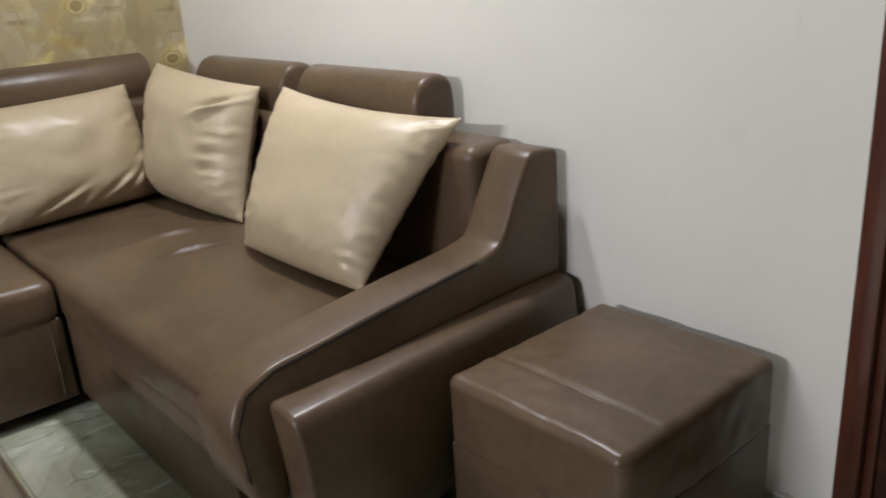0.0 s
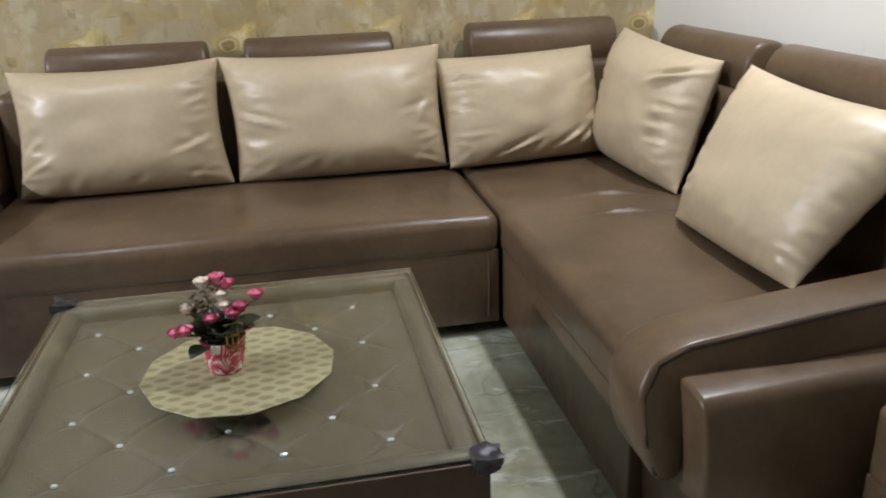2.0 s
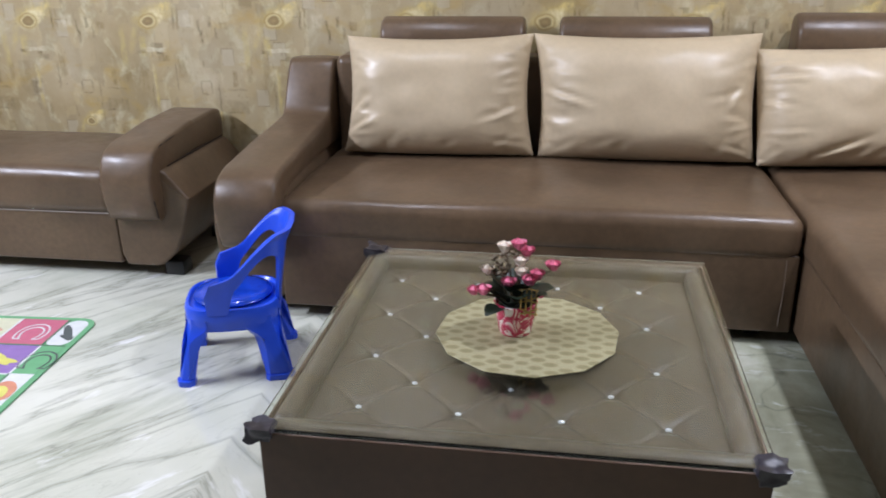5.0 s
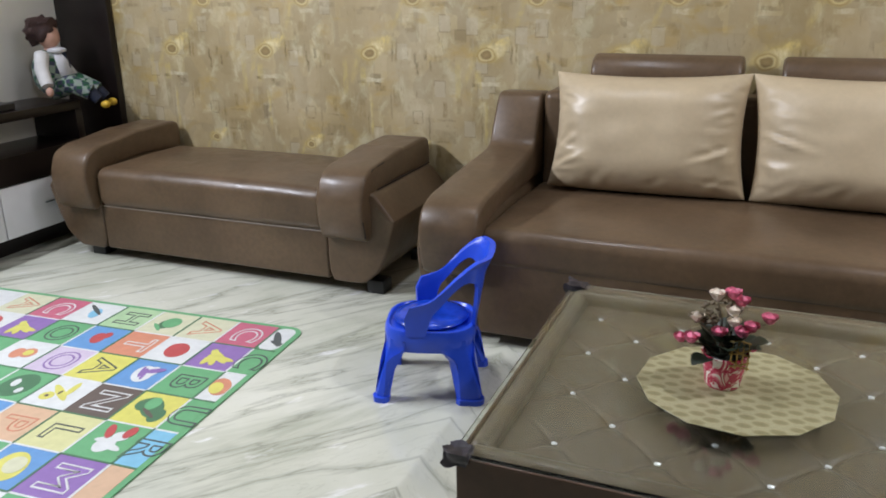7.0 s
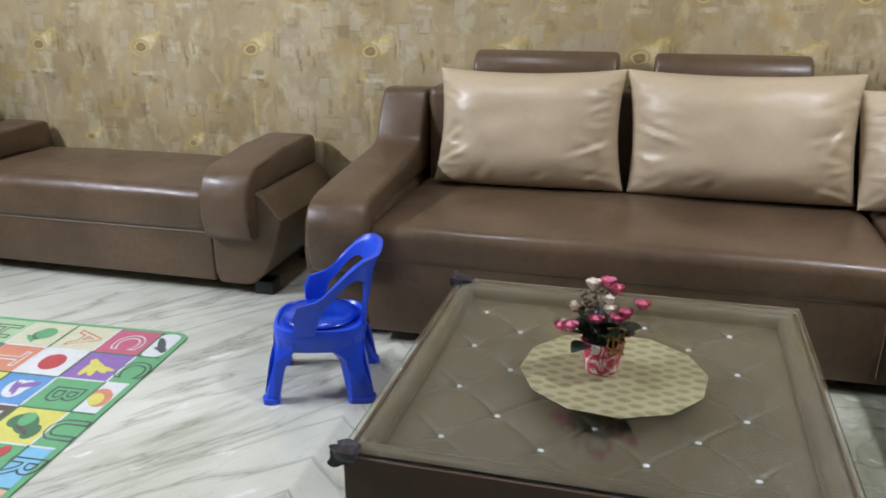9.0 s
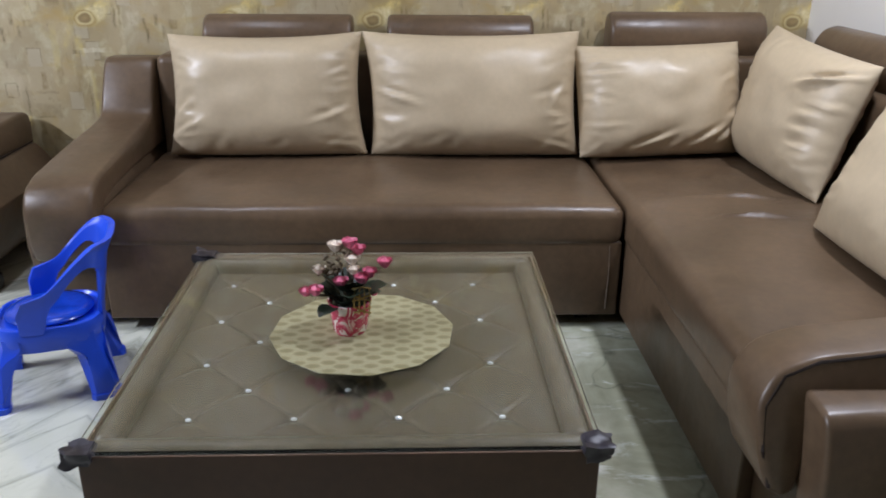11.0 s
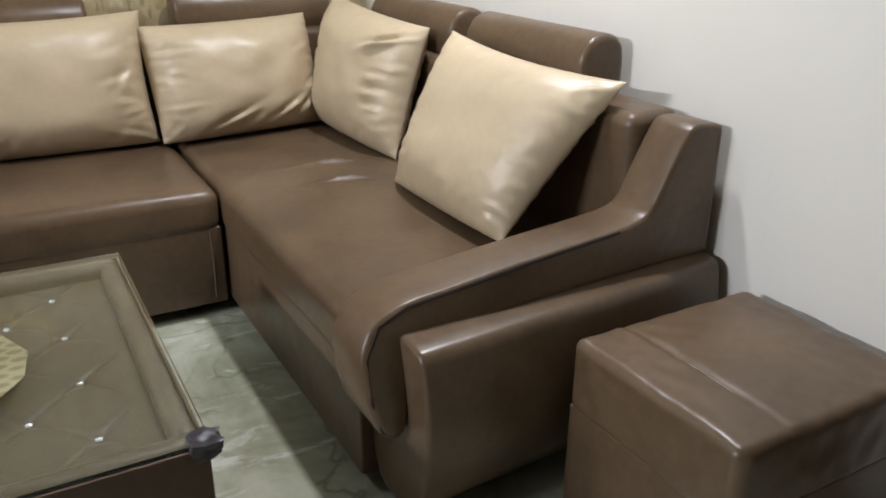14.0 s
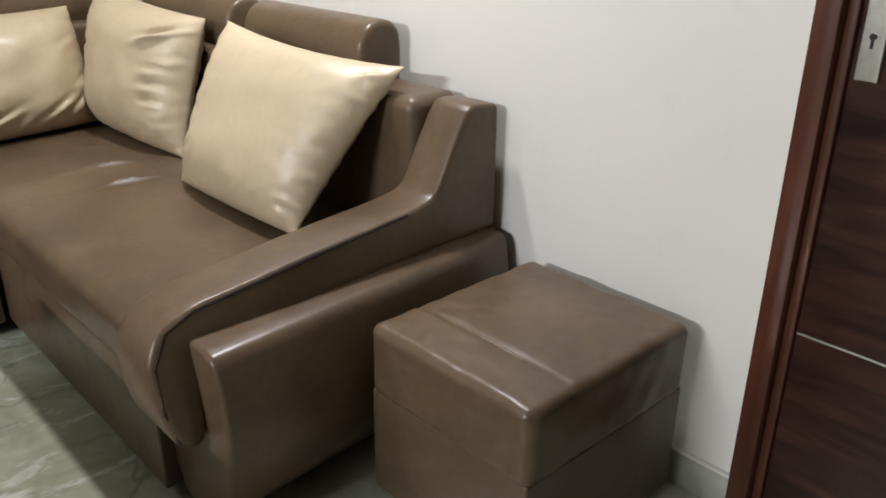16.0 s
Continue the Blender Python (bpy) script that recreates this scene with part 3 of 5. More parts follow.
# long unit along the papered wall
sofa = thing("sofa", (-1.85, -0.5, 0), "brown leatherette sofa with padded arm and roll headrests", "sofa", "sectional sofa units")
X_L, X_J = -2.68, -0.945
part("base", soft_box(X_L + 0.004, X_J - 0.004, -0.924, -0.04, 0.05, 0.319, 0.006, (12, 4, 2)), LEATHER, sofa)
part("seat", soft_box(X_L, X_J, -0.93, -0.16, 0.294, 0.445, 0.045, (60, 28, 3), crown(0.022, 0.004, 1.0, [(-2.1, -0.55, 1.3, 0.10, 0.004), (-2.02, -0.52, 1.4, 0.09, 0.003), (-1.93, -0.55, 1.35, 0.08, 0.0035), (-2.33, -0.6, 1.2, 0.09, 0.003)])), LEATHER, sofa)
part("backrest", soft_box(-2.655, X_J, -0.20, -0.03, 0.30, 0.83, 0.035, (16, 3, 6)), LEATHER, sofa)
part("piping", tube([(X_L + 0.03, -0.9225, 0.3195), (-1.8, -0.9235, 0.3195), (X_J - 0.02, -0.9225, 0.3195)], 0.0022, 6), SEAM, sofa)
part("piping", tube([(X_J - 0.045, -0.9262, 0.075), (X_J - 0.042, -0.9264, 0.19), (X_J - 0.045, -0.9262, 0.306)], 0.0012, 6), THREAD, sofa)
along_north = lambda u, v, z: Vector((v, -u, z))
low_north = lambda u, v, z: Vector((v, -u, z - 0.016))
headrest(sofa, low_north, -2.47, -1.885)
headrest(sofa, low_north, -1.75, -1.17)
arm(sofa, lambda u, v, z: Vector((-2.66 - v * (0.86 + 0.14 * min(1.0, max(0.0, u) / 0.7)), -u, z)), width=0.22)
for x, y in ((-2.75, -0.80), (-1.05, -0.82), (-2.75, -0.12), (-1.05, -0.12)):
    foot(sofa, x, y)

# corner unit along the white wall
chaise = thing("chaise_sofa", (-0.47, -1.1, 0), "brown leatherette corner sofa unit with one padded arm", "sofa", "sectional sofa units")
X_F = -0.935
part("base", soft_box(X_F + 0.001, -0.04, -1.99, -0.04, 0.05, 0.319, 0.006, (4, 12, 2)), LEATHER, chaise)
bm = soft_box(X_F - 0.005, -0.16, -1.985, -0.16, 0.294, 0.445, 0.045, (110, 280, 3), crown(0.026, 0.005, 7.0, [(-0.55, -0.91, -0.2, 0.105, 0.0152), (-0.58, -1.10, -0.13, 0.105, 0.0152), (-0.42, -0.95, 0.4, 0.06, 0.004)]))
part("seat", bm, LEATHER, chaise)
part("backrest", soft_box(X_F - 0.002, -0.03, -0.20, -0.03, 0.30, 0.83, 0.035, (8, 3, 6)), LEATHER, chaise)
part("backrest", soft_box(-0.20, -0.03, -1.985, -0.19, 0.30, 0.82, 0.035, (3, 14, 6)), LEATHER, chaise)
part("piping", tube([(X_F + 0.0025, -0.06, 0.3195), (X_F + 0.0015, -1.0, 0.3195), (X_F + 0.0025, -1.97, 0.3195)], 0.0022, 6), SEAM, chaise)
headrest(chaise, along_north, -0.865, -0.235)
low_east = lambda u, v, z: Vector((-u, v, z - 0.016))
headrest(chaise, low_east, -1.06, -0.42)
headrest(chaise, low_east, -1.75, -1.15)
def chaise_arm(u, v, z):
    """The pad's side leans outwards below its seam."""
    f = min(1.0, max(0.0, u) / 0.94)
    low, top = 0.57 + 0.30 * max(0.0, (f - 0.2) / 0.8), 0.58 + 0.06 * f
    deep = 0.44 - 0.16 * min(1.0, max(0.0, (f - 0.7) / 0.3))
    k = min(1.0, max(0.0, (z - deep) / (0.55 - deep)))
    return Vector((-u, -1.985 - v * (low + (top - low) * k * k * (3 - 2 * k)), z))


arm(chaise, chaise_arm, pull=0.045, width=0.225, base_front=0.085, base_place=lambda u, v, z: Vector((-u, -1.985 - v * (0.70 + 0.30 * min(1.0, max(0.0, u) / 0.80)), z - 0.012 * min(1.0, max(0.0, (z - 0.06) / 0.3)))))
for x, y in ((-0.86, -1.09), (-0.80, -2.05), (-0.12, -0.2), (-0.12, -2.05)):
    foot(chaise, x, y)

# backless bench further along the papered wall
bench = thing("bench", (-4.1, -0.35, 0), "low brown leatherette bench with rolled arms", "bench")
B0, B1 = -4.70, -3.46
part("base", soft_box(B0, B1, -0.645, -0.06, 0.055, 0.27, 0.012, (12, 4, 2)), LEATHER, bench)
part("seat", soft_box(B0 - 0.01, B1 + 0.01, -0.665, -0.05, 0.262, 0.452, 0.05, (34, 18, 3), crown(0.03, 0.004, 3.0)), LEATHER, bench)
part("piping", tube([(B0 + 0.01, -0.646, 0.268), (-4.1, -0.6475, 0.268), (B1 - 0.01, -0.646, 0.268)], 0.0026, 6), THREAD, bench)
arm(bench, lambda u, v, z: Vector((B1 + v, -u, z - 0.022 * min(1.0, max(0.0, (z - 0.055) / 0.35)))), back=False, front=0.72, base_back=0.05, width=0.215, high=0.028, flare=0.105, base_front=0.072, lipped=True)
arm(bench, lambda u, v, z: Vector((B0 - v, -u, z - 0.022 * min(1.0, max(0.0, (z - 0.055) / 0.35)))), back=False, front=0.72, base_back=0.05, width=0.215, high=0.028, flare=0.105, base_front=0.072, lipped=True)
for x in (B0 - 0.10, B1 + 0.20):
    for y in (-0.57, -0.12):
        foot(bench, x, y, 0.055, 0.08)


# ---- cushions ----
def pillow(corners, thick, seed, wave=0.012, folds=(), hollow=(0.05, 0.05)):
    """Corners tl, tr, br, bl as seen from the front; fold: (u, v, angle, length, depth)."""
    tl, tr, br, bl = (Vector(c) for c in corners)
    normal = ((tr - tl) + (br - bl)).cross((tl - bl) + (tr - br)).normalized()
    n = 64
    bm = bmesh.new()
    sides = []
    for side in (1, -1):
        rows = []
        for j in range(n + 1):
            row = []
            for i in range(n + 1):
                u = math.sin((2 * i / n - 1) * math.pi / 2 * 0.999)
                v = math.sin((2 * j / n - 1) * math.pi / 2 * 0.999)
                edge = max(abs(u), abs(v))
                pu, pv = u * (1 - hollow[0] * (1 - v * v) * abs(u) ** 3), v * (1 - (hollow[1] if v > 0 else -0.02) * (1 - u * u) * abs(v) ** 3)
                s, w = (pu + 1) / 2, (pv + 1) / 2
                p = (bl * (1 - s) + br * s) * (1 - w) + (tl * (1 - s) + tr * s) * w
                full = (max(0.0, (1 - abs(u) ** 3.4) * (1 - abs(v) ** 3.4))) ** 0.62
                d = thick * full * (0.62 if side > 0 else 0.38)
                if full > 0:
                    q = Vector((u * 2.2, v * 2.0, seed))
                    d += wave * full ** 0.6 * noise.noise(q * 1.3)
                    rim = edge ** 4
                    d += 0.010 * full ** 0.5 * rim * math.sin(26 * (u if abs(v) > abs(v * 0 + u) else v) + 5 * noise.noise(q * 2.0)) * (0.35 + 0.65 * abs(noise.noise(q * 0.9)))
                    if side > 0:
                        for fu, fv, angle, length, depth in folds:
                            du, dv = u - fu, v - fv
                            a = du * math.cos(angle) + dv * math.sin(angle)
                            b = -du * math.sin(angle) + dv * math.cos(angle)
                            d += 1.7 * depth * math.exp(-(a / length) ** 2) * (math.exp(-(b / 0.04) ** 2) - 0.9 * math.exp(-((b - 0.07) / 0.04) ** 2)) * full ** 0.4
                row.append((p + normal * d * side) if full > 0 else p)
            rows.append(row)
        sides.append(rows)
    front = [[bm.verts.new(p) for p in row] for row in sides[0]]
    rear = [[front[j][i] if i in (0, n) or j in (0, n) else bm.verts.new(sides[1][j][i]) for i in range(n + 1)] for j in range(n + 1)]
    for grid in (front, rear):
        for j in range(n):
            for i in range(n):
                bm.faces.new((grid[j][i], grid[j][i + 1], grid[j + 1][i + 1], grid[j + 1][i]))
    return bm


def add_pillow(corners, thick, seed, label, folds=(), hollow=(0.05, 0.05)):
    pick = random.Random(int(seed * 17))
    calm = 0.2 if seed > 4.5 else 0.5 if seed > 3.5 else 1.0
    folds = list(folds) + [(pick.choice((-1, 1)) * pick.uniform(0.72, 0.92), pick.uniform(-0.85, 0.7), pick.uniform(-0.7, 0.7), pick.uniform(0.08, 0.2), calm * pick.uniform(0.002, 0.0055)) for _ in range(9)]
    folds += [(pick.uniform(-0.85, 0.85), -pick.uniform(0.75, 0.9), pick.uniform(0.5, 1.2), pick.uniform(0.1, 0.2), calm * pick.uniform(0.002, 0.004)) for _ in range(4)]
    ob = part("cushion", pillow(corners, thick, seed, 0.006 if seed > 4.5 else 0.010, folds, hollow), CREAM, None, "", 180)
    tagged(ob, label, "cushion", "cream cushions on the sofa")


TAN = "plump cream leatherette cushion "
add_pillow([(-2.585, -0.235, 0.915), (-1.845, -0.215, 0.925), (-1.83, -0.30, 0.462), (-2.60, -0.31, 0.462)], 0.25, 1.0, TAN + "leaning on the long sofa's back",
           [(-0.8, -0.2, 0.9, 0.16, 0.008), (-0.8, -0.55, 0.7, 0.2, 0.008), (0.75, -0.3, 0.5, 0.22, 0.008)], (0.072, 0.085))
add_pillow([(-1.845, -0.215, 0.925), (-1.0, -0.215, 0.93), (-0.995, -0.31, 0.462), (-1.815, -0.305, 0.462)], 0.25, 2.0, "wide " + TAN + "leaning on the long sofa's back",
           [(-0.75, -0.05, -0.5, 0.2, 0.010), (0.8, 0.0, 1.2, 0.2, 0.006)], (0.05, 0.08))
add_pillow([(-1.025, -0.24, 0.875), (-0.37, -0.21, 0.892), (-0.34, -0.30, 0.468), (-0.995, -0.36, 0.462)], 0.25, 3.0, TAN + "in the corner under a headrest",
           [(-0.2, -0.75, 0.5, 0.25, 0.009), (0.45, -0.7, 0.7, 0.25, 0.010), (0.75, -0.65, 0.9, 0.2, 0.009)], (0.015, 0.04))
add_pillow([(-0.265, -0.30, 0.965), (-0.21, -0.985, 0.91), (-0.335, -0.965, 0.468), (-0.345, -0.27, 0.468)], 0.205, 4.0, TAN + "against the white wall side",
           [(0.66, 0.62, 0.5, 0.24, 0.022), (0.70, 0.12, 0.2, 0.14, 0.006), (0.70, -0.12, 0.2, 0.14, 0.006), (0.72, -0.35, 0.15, 0.12, 0.005)])
add_pillow([(-0.285, -1.265, 0.94), (-0.165, -1.915, 0.885), (-0.455, -1.82, 0.482), (-0.455, -1.20, 0.475)], 0.175, 5.0, TAN + "propped beside the sofa arm",
           [(0.84, -0.85, -0.7, 0.1, 0.004), (0.9, 0.82, 0.6, 0.12, 0.006)], (0.045, 0.095))

# ---- pouf ----
pouf = thing("pouf", (-0.32, -2.49, 0), "square brown leatherette pouf beside the sofa arm", "pouf")
P = (-0.565, -0.05, -2.718, -2.262)


def pouf_lid(w, q):
    w = w.copy()
    top = max(0.0, q[2])
    w.z += 0.010 * top * (1 - q[0] ** 2) * (1 - q[1] ** 2) + 0.003 * top * noise.noise(Vector((w.x * 7, w.y * 7, 2.0)))
    w.x += 0.0028 * noise.noise(Vector((w.y * 16, w.z * 22, 5.0)))
    w.y += 0.0028 * noise.noise(Vector((w.x * 16, w.z * 22, 9.0)))
    w.z += 0.0022 * top * noise.noise(Vector((w.x * 24, w.y * 24, 4.0)))
    for c in (-0.435,):
        w.z -= top * 0.0035 * math.exp(-((w.x - c) / 0.008) ** 2)
    return w


part("body", soft_box(P[0] + 0.003, P[1] - 0.003, P[2] + 0.003, P[3] - 0.003, 0.03, 0.290, 0.006, (8, 8, 4)), LEATHER, pouf)
part("lid", soft_box(*P, 0.277, 0.449, 0.024, (70, 40, 8), pouf_lid), LEATHER, pouf)
# the lid's seam, its highlight put into the pale colour
part("seam_highlight", tube([(-0.435, P[3] - 0.03, 0.4455), (-0.435, (P[2] + P[3]) / 2, 0.4535), (-0.435, P[2] + 0.03, 0.4455)], 0.0014, 6), THREAD, pouf)
for x in (P[0] + 0.06, P[1] - 0.06):
    for y in (P[2] + 0.06, P[3] - 0.06):
        foot(pouf, x, y, 0.03, 0.05)

# ---- coffee table ----
table = thing("coffee_table", (-1.77, -1.82, 0), "brown padded coffee table with tufted top under glass", "table")
T0, T1, T2, T3 = -2.222, -1.322, -2.272, -1.367
part("body", soft_box(T0 + 0.012, T1 - 0.012, T2 + 0.012, T3 - 0.012, 0.04, 0.395, 0.008, (8, 8, 4)), TABLE_SIDE, table)
for b in ((T0, T1, T2, T2 + 0.005), (T0, T1, T3 - 0.005, T3), (T0, T0 + 0.005, T2 + 0.0052, T3 - 0.0052), (T1 - 0.005, T1, T2 + 0.0052, T3 - 0.0052)):
    part("side_panel", soft_box(*b, 0.04, 0.446, 0.0024, (8, 8, 6)), TABLE_SIDE, table)
PITCH, S0, S1 = 0.2085, -2.118, -1.489


def skew(x, y):
    """The tufting drifts a little sideways towards the front."""
    return (S1 - y) / (3 * PITCH) * (0.042 - 0.026 * (x - S0) / (3 * PITCH))


studs = [(S0 + PITCH * i, S1 - PITCH * j) for i in range(4) for j in range(4)] + [(S0 + PITCH * (i + 0.5), S1 - PITCH * (j + 0.5)) for i in range(3) for j in range(3)]
studs = [(x + skew(x, y), y) for x, y in studs]


def tufted():
    bm = bmesh.new()
    x0, x1, y0, y1 = T0 + 0.04, T1 - 0.04, T2 + 0.045, T3 - 0.045
    n = 170
    rows = []
    for j in range(n + 1):
        row = []
        for i in range(n + 1):
            x, y = x0 + (x1 - x0) * i / n, y0 + (y1 - y0) * j / n
            xs = x - skew(x, y)
            a, b = ((xs - S0) + (y - S1)) / PITCH, ((xs - S0) - (y - S1)) / PITCH
            fold = abs(a - round(a)), abs(b - round(b))
            z = 0.417
            d = min((x - p) ** 2 + (y - q) ** 2 for p, q in studs) ** 0.5
            near = math.exp(-(d / 0.085) ** 2)
            z -= 0.008 * math.exp(-(d / 0.018) ** 2) + 0.0048 * near * (math.exp(-(fold[0] / 0.03) ** 2) + math.exp(-(fold[1] / 0.03) ** 2))
            row.append(bm.verts.new((x, y, z)))
        rows.append(row)
    for j in range(n):
        for i in range(n):
            bm.faces.new((rows[j][i], rows[j][i + 1], rows[j + 1][i + 1], rows[j + 1][i]))
    return bm


part("tufted_top", tufted(), TABLE_LEATHER, table, "button-tufted leatherette panel", 180)
for b in ((T0 + 0.0055, T1 - 0.0055, T2 + 0.0055, T2 + 0.056), (T0 + 0.0055, T1 - 0.0055, T3 - 0.054, T3 - 0.0055), (T0 + 0.006, T0 + 0.052, T2 + 0.04, T3 - 0.04), (T1 - 0.052, T1 - 0.006, T2 + 0.04, T3 - 0.04)):
    part("rim", soft_box(*b, 0.395, 0.4515, 0.022, (10, 10, 3)), TABLE_LEATHER, table)
stud_mesh = None
for x, y in studs:
    if stud_mesh is None:
        bm = bmesh.new()
        bmesh.ops.create_icosphere(bm, subdivisions=1, radius=1.0)
        for v in bm.verts:
            v.co = Vector((v.co.x * 0.0074, v.co.y * 0.0046, v.co.z * 0.0045))
        stud_mesh = mesh_of("stud", bm, 5)
        stud_mesh.materials.append(CRYSTAL)
    ob = new("stud", stud_mesh)
    ob.parent = table
    ob.matrix_basis = table.matrix_basis.inverted() @ Matrix.Translation((x, y, 0.411))

m, t, b = nodes_of("clear_glass")
b.inputs["Base Color"].default_value = (0.90, 0.962, 0.922, 1)
b.inputs["Transmission Weight"].default_value = 1.0
b.inputs["Roughness"].default_value = 0.015
b.inputs["IOR"].default_value = 1.5
smear = fractal(t, spot(t, (1, 2, 1)), 8.0, 5.0)
t.links.new(ramp(t, smear, [(0.45, (0.01,) * 3), (0.8, (0.09,) * 3)]), b.inputs["Roughness"])
GLASS = m
pane = part("glass_top", box(T0 - 0.004, T1 + 0.004, T2 - 0.006, T3 + 0.004, 0.4525, 0.4605, 0.0015), GLASS, table, "clear sheet of greenish glass", 15)
pane.visible_shadow = False


def guard(x, y, sx, sy, size=0.8):
    """A crumpled black guard folded over a corner of the glass."""
    bm = bmesh.new()
    bmesh.ops.create_cube(bm, size=1.0, matrix=Matrix.LocRotScale((0, 0, 0), None, (0.062 * size, 0.05 * size, 0.040 * size)))
    bmesh.ops.subdivide_edges(bm, edges=bm.edges, cuts=7, use_grid_fill=True)
    for v in bm.verts:
        q = v.co * 38
        k = 1 + 0.42 * noise.noise(q + Vector((x * 9, y * 9, 0))) + 0.16 * noise.noise(q * 2.4 + Vector((y * 7, x * 5, 3)))
        v.co = Vector((v.co.x * k, v.co.y * k, v.co.z * k + 0.006 * noise.noise(q * 0.7)))
        v.co.x += sx * 0.25 * abs(v.co.z)
    bmesh.ops.transform(bm, matrix=Matrix.Translation((x, y, 0.450)), verts=bm.verts)
    part("corner_guard", bm, TAPE, table, "crumpled black corner guard", 25)


guard(T0 + 0.006, T2 + 0.003, -1, -1)
guard(T1 - 0.006, T2 + 0.003, 1, -1)
guard(T0 + 0.014, T3 - 0.008, -1, 1, 0.95)
for x in (T0 + 0.08, T1 - 0.08):
    for y in (T2 + 0.08, T3 - 0.08):
        foot(table, x, y, 0.04, 0.06)


# ---- place mat and flower pot ----
def mat_weave():
    m, t, b = nodes_of("gold_woven_mat")
    v = spot(t, (0.58, 1, 0.0), (0, 0, radians(45)))
    dots = t.nodes.new("ShaderNodeTexVoronoi")
    dots.inputs["Scale"].default_value = 40.0
    dots.inputs["Randomness"].default_value = 0.2
    t.links.new(v, dots.inputs["Vector"])
    oval = ramp(t, dots.outputs["Distance"], [(0.0, (0.24, 0.215, 0.105)), (0.30, (0.28, 0.255, 0.13)), (0.43, (0.40, 0.37, 0.222))])
    weave = fractal(t, v, 260.0, 2.0)
    base = blend(t, 1.0, oval, ramp(t, weave, [(0.35, (0.90, 0.90, 0.89)), (0.65, (1.06, 1.06, 1.04))]), "MULTIPLY")
    t.links.new(base, b.inputs["Base Color"])
    b.inputs["Roughness"].default_value = 0.45
    b.inputs["Metallic"].default_value = 0.15
    relief(t, b, weave, 0.5, 0.001)
    return m


bm = bmesh.new()
CX, CY, GZ = -1.760, -1.838, 0.4606
ring = [(CX + 0.203 * math.cos(radians(30 * k + 8)), CY + 0.198 * math.sin(radians(30 * k + 8))) for k in range(12)]
low = [bm.verts.new((x, y, GZ)) for x, y in ring]
high = [bm.verts.new((x, y, GZ + 0.002)) for x, y in ring]
bm.faces.new(low)
bm.faces.new(high)
for k in range(12):
    bm.faces.new((low[k], low[(k + 1) % 12], high[(k + 1) % 12], high[k]))
tagged(part("place_mat", bm, mat_weave(), None, "", 20), "twelve-sided gold woven place mat on the glass table", "place mat")


def pot_glaze():
    m, t, b = nodes_of("red_marbled_ceramic")
    f = fractal(t, spot(t, (1, 1, 0.7)), 26.0, 3.0, 0.5, 2.6)
    t.links.new(ramp(t, f, [(0.34, (0.80, 0.74, 0.68)), (0.41, (0.78, 0.62, 0.57)), (0.44, (0.42, 0.02, 0.06)), (0.55, (0.52, 0.05, 0.11)), (0.60, (0.72, 0.30, 0.34)), (0.68, (0.80, 0.70, 0.64))]), b.inputs["Base Color"])
    b.inputs["Roughness"].default_value = 0.2
    return m


VX, VY, VZ = -1.787, -1.835, GZ + 0.0025
plant = thing("flower_pot", (VX, VY, VZ), "small red and white marbled pot with artificial pink roses", "flower pot")
part("pot", lathe([(0.026, 0.0), (0.034, 0.0), (0.037, 0.006), (0.047, 0.068), (0.0485, 0.074), (0.045, 0.075), (0.042, 0.066), (0.02, 0.064)], (VX, VY, VZ)), pot_glaze(), plant)
part("soil", lump((VX, VY, VZ + 0.068), (0.040, 0.040, 0.008), 4, rough=0.4), LEAF, plant)
rng = random.Random(5)


def rose(centre, r, material, seed):
    bm = lump(centre, (r * 0.72, r * 0.72, r * 0.8), seed, rough=0.2, detail=1)
    for k in range(9):
        a, lift = k * 2.4, 0.25 + 0.09 * k
        base = Vector(centre) + Vector((math.cos(a), math.sin(a), 0)) * r * 0.55 + Vector((0, 0, -r * 0.25))
        out, side = Vector((math.cos(a), math.sin(a), 0)), Vector((-math.sin(a), math.cos(a), 0))
        pts = [base - side * r * 0.35, base + side * r * 0.35, base + side * r * 0.62 + out * r * 0.35 + Vector((0, 0, r * 0.6)), base + out * r * 0.45 + Vector((0, 0, r * (0.75 + 0.02 * k))), base - side * r * 0.62 + out * r * 0.35 + Vector((0, 0, r * 0.6))]
        vs = [bm.verts.new(p) for p in pts]
        bm.faces.new(vs)
    ob = part("rose", bm, material, plant, "pink rose bud" if material is PINK else "cream rose bud")
    ob.data.polygons.foreach_set("use_smooth", [True] * len(ob.data.polygons))


heads = [(0.004, 0.0, 0.205, 0.015, PINK), (0.022, 0.005, 0.188, 0.015, PINK), (-0.026, 0.0, 0.198, 0.015, WHITE_PETAL), (0.010, -0.012, 0.172, 0.015, WHITE_PETAL), (0.012, -0.018, 0.150, 0.013, WHITE_PETAL), (-0.062, -0.004, 0.145, 0.013, WHITE_PETAL), (-0.014, -0.030, 0.128, 0.0145, PINK), (0.030, -0.022, 0.132, 0.015, PINK), (0.046, -0.012, 0.142, 0.014, PINK), (0.078, 0.0, 0.160, 0.0145, PINK), (-0.068, -0.03, 0.108, 0.015, PINK), (-0.090, -0.025, 0.103, 0.013, PINK), (0.052, 0.02, 0.082, 0.012, PINK)]
for k, (dx, dy, dz, r, material) in enumerate(heads):
    rose((VX + dx, VY + dy, VZ + dz), 1.12 * r, material, k + 1.0)
    part("stem", tube([(VX + dx * 0.15, VY + dy * 0.15, VZ + 0.066), (VX + dx * 0.5, VY + dy * 0.6, VZ + 0.066 + (dz - 0.066) * 0.6), (VX + dx, VY + dy, VZ + dz - r * 0.5)], 0.0016, 5), TWIG, plant)
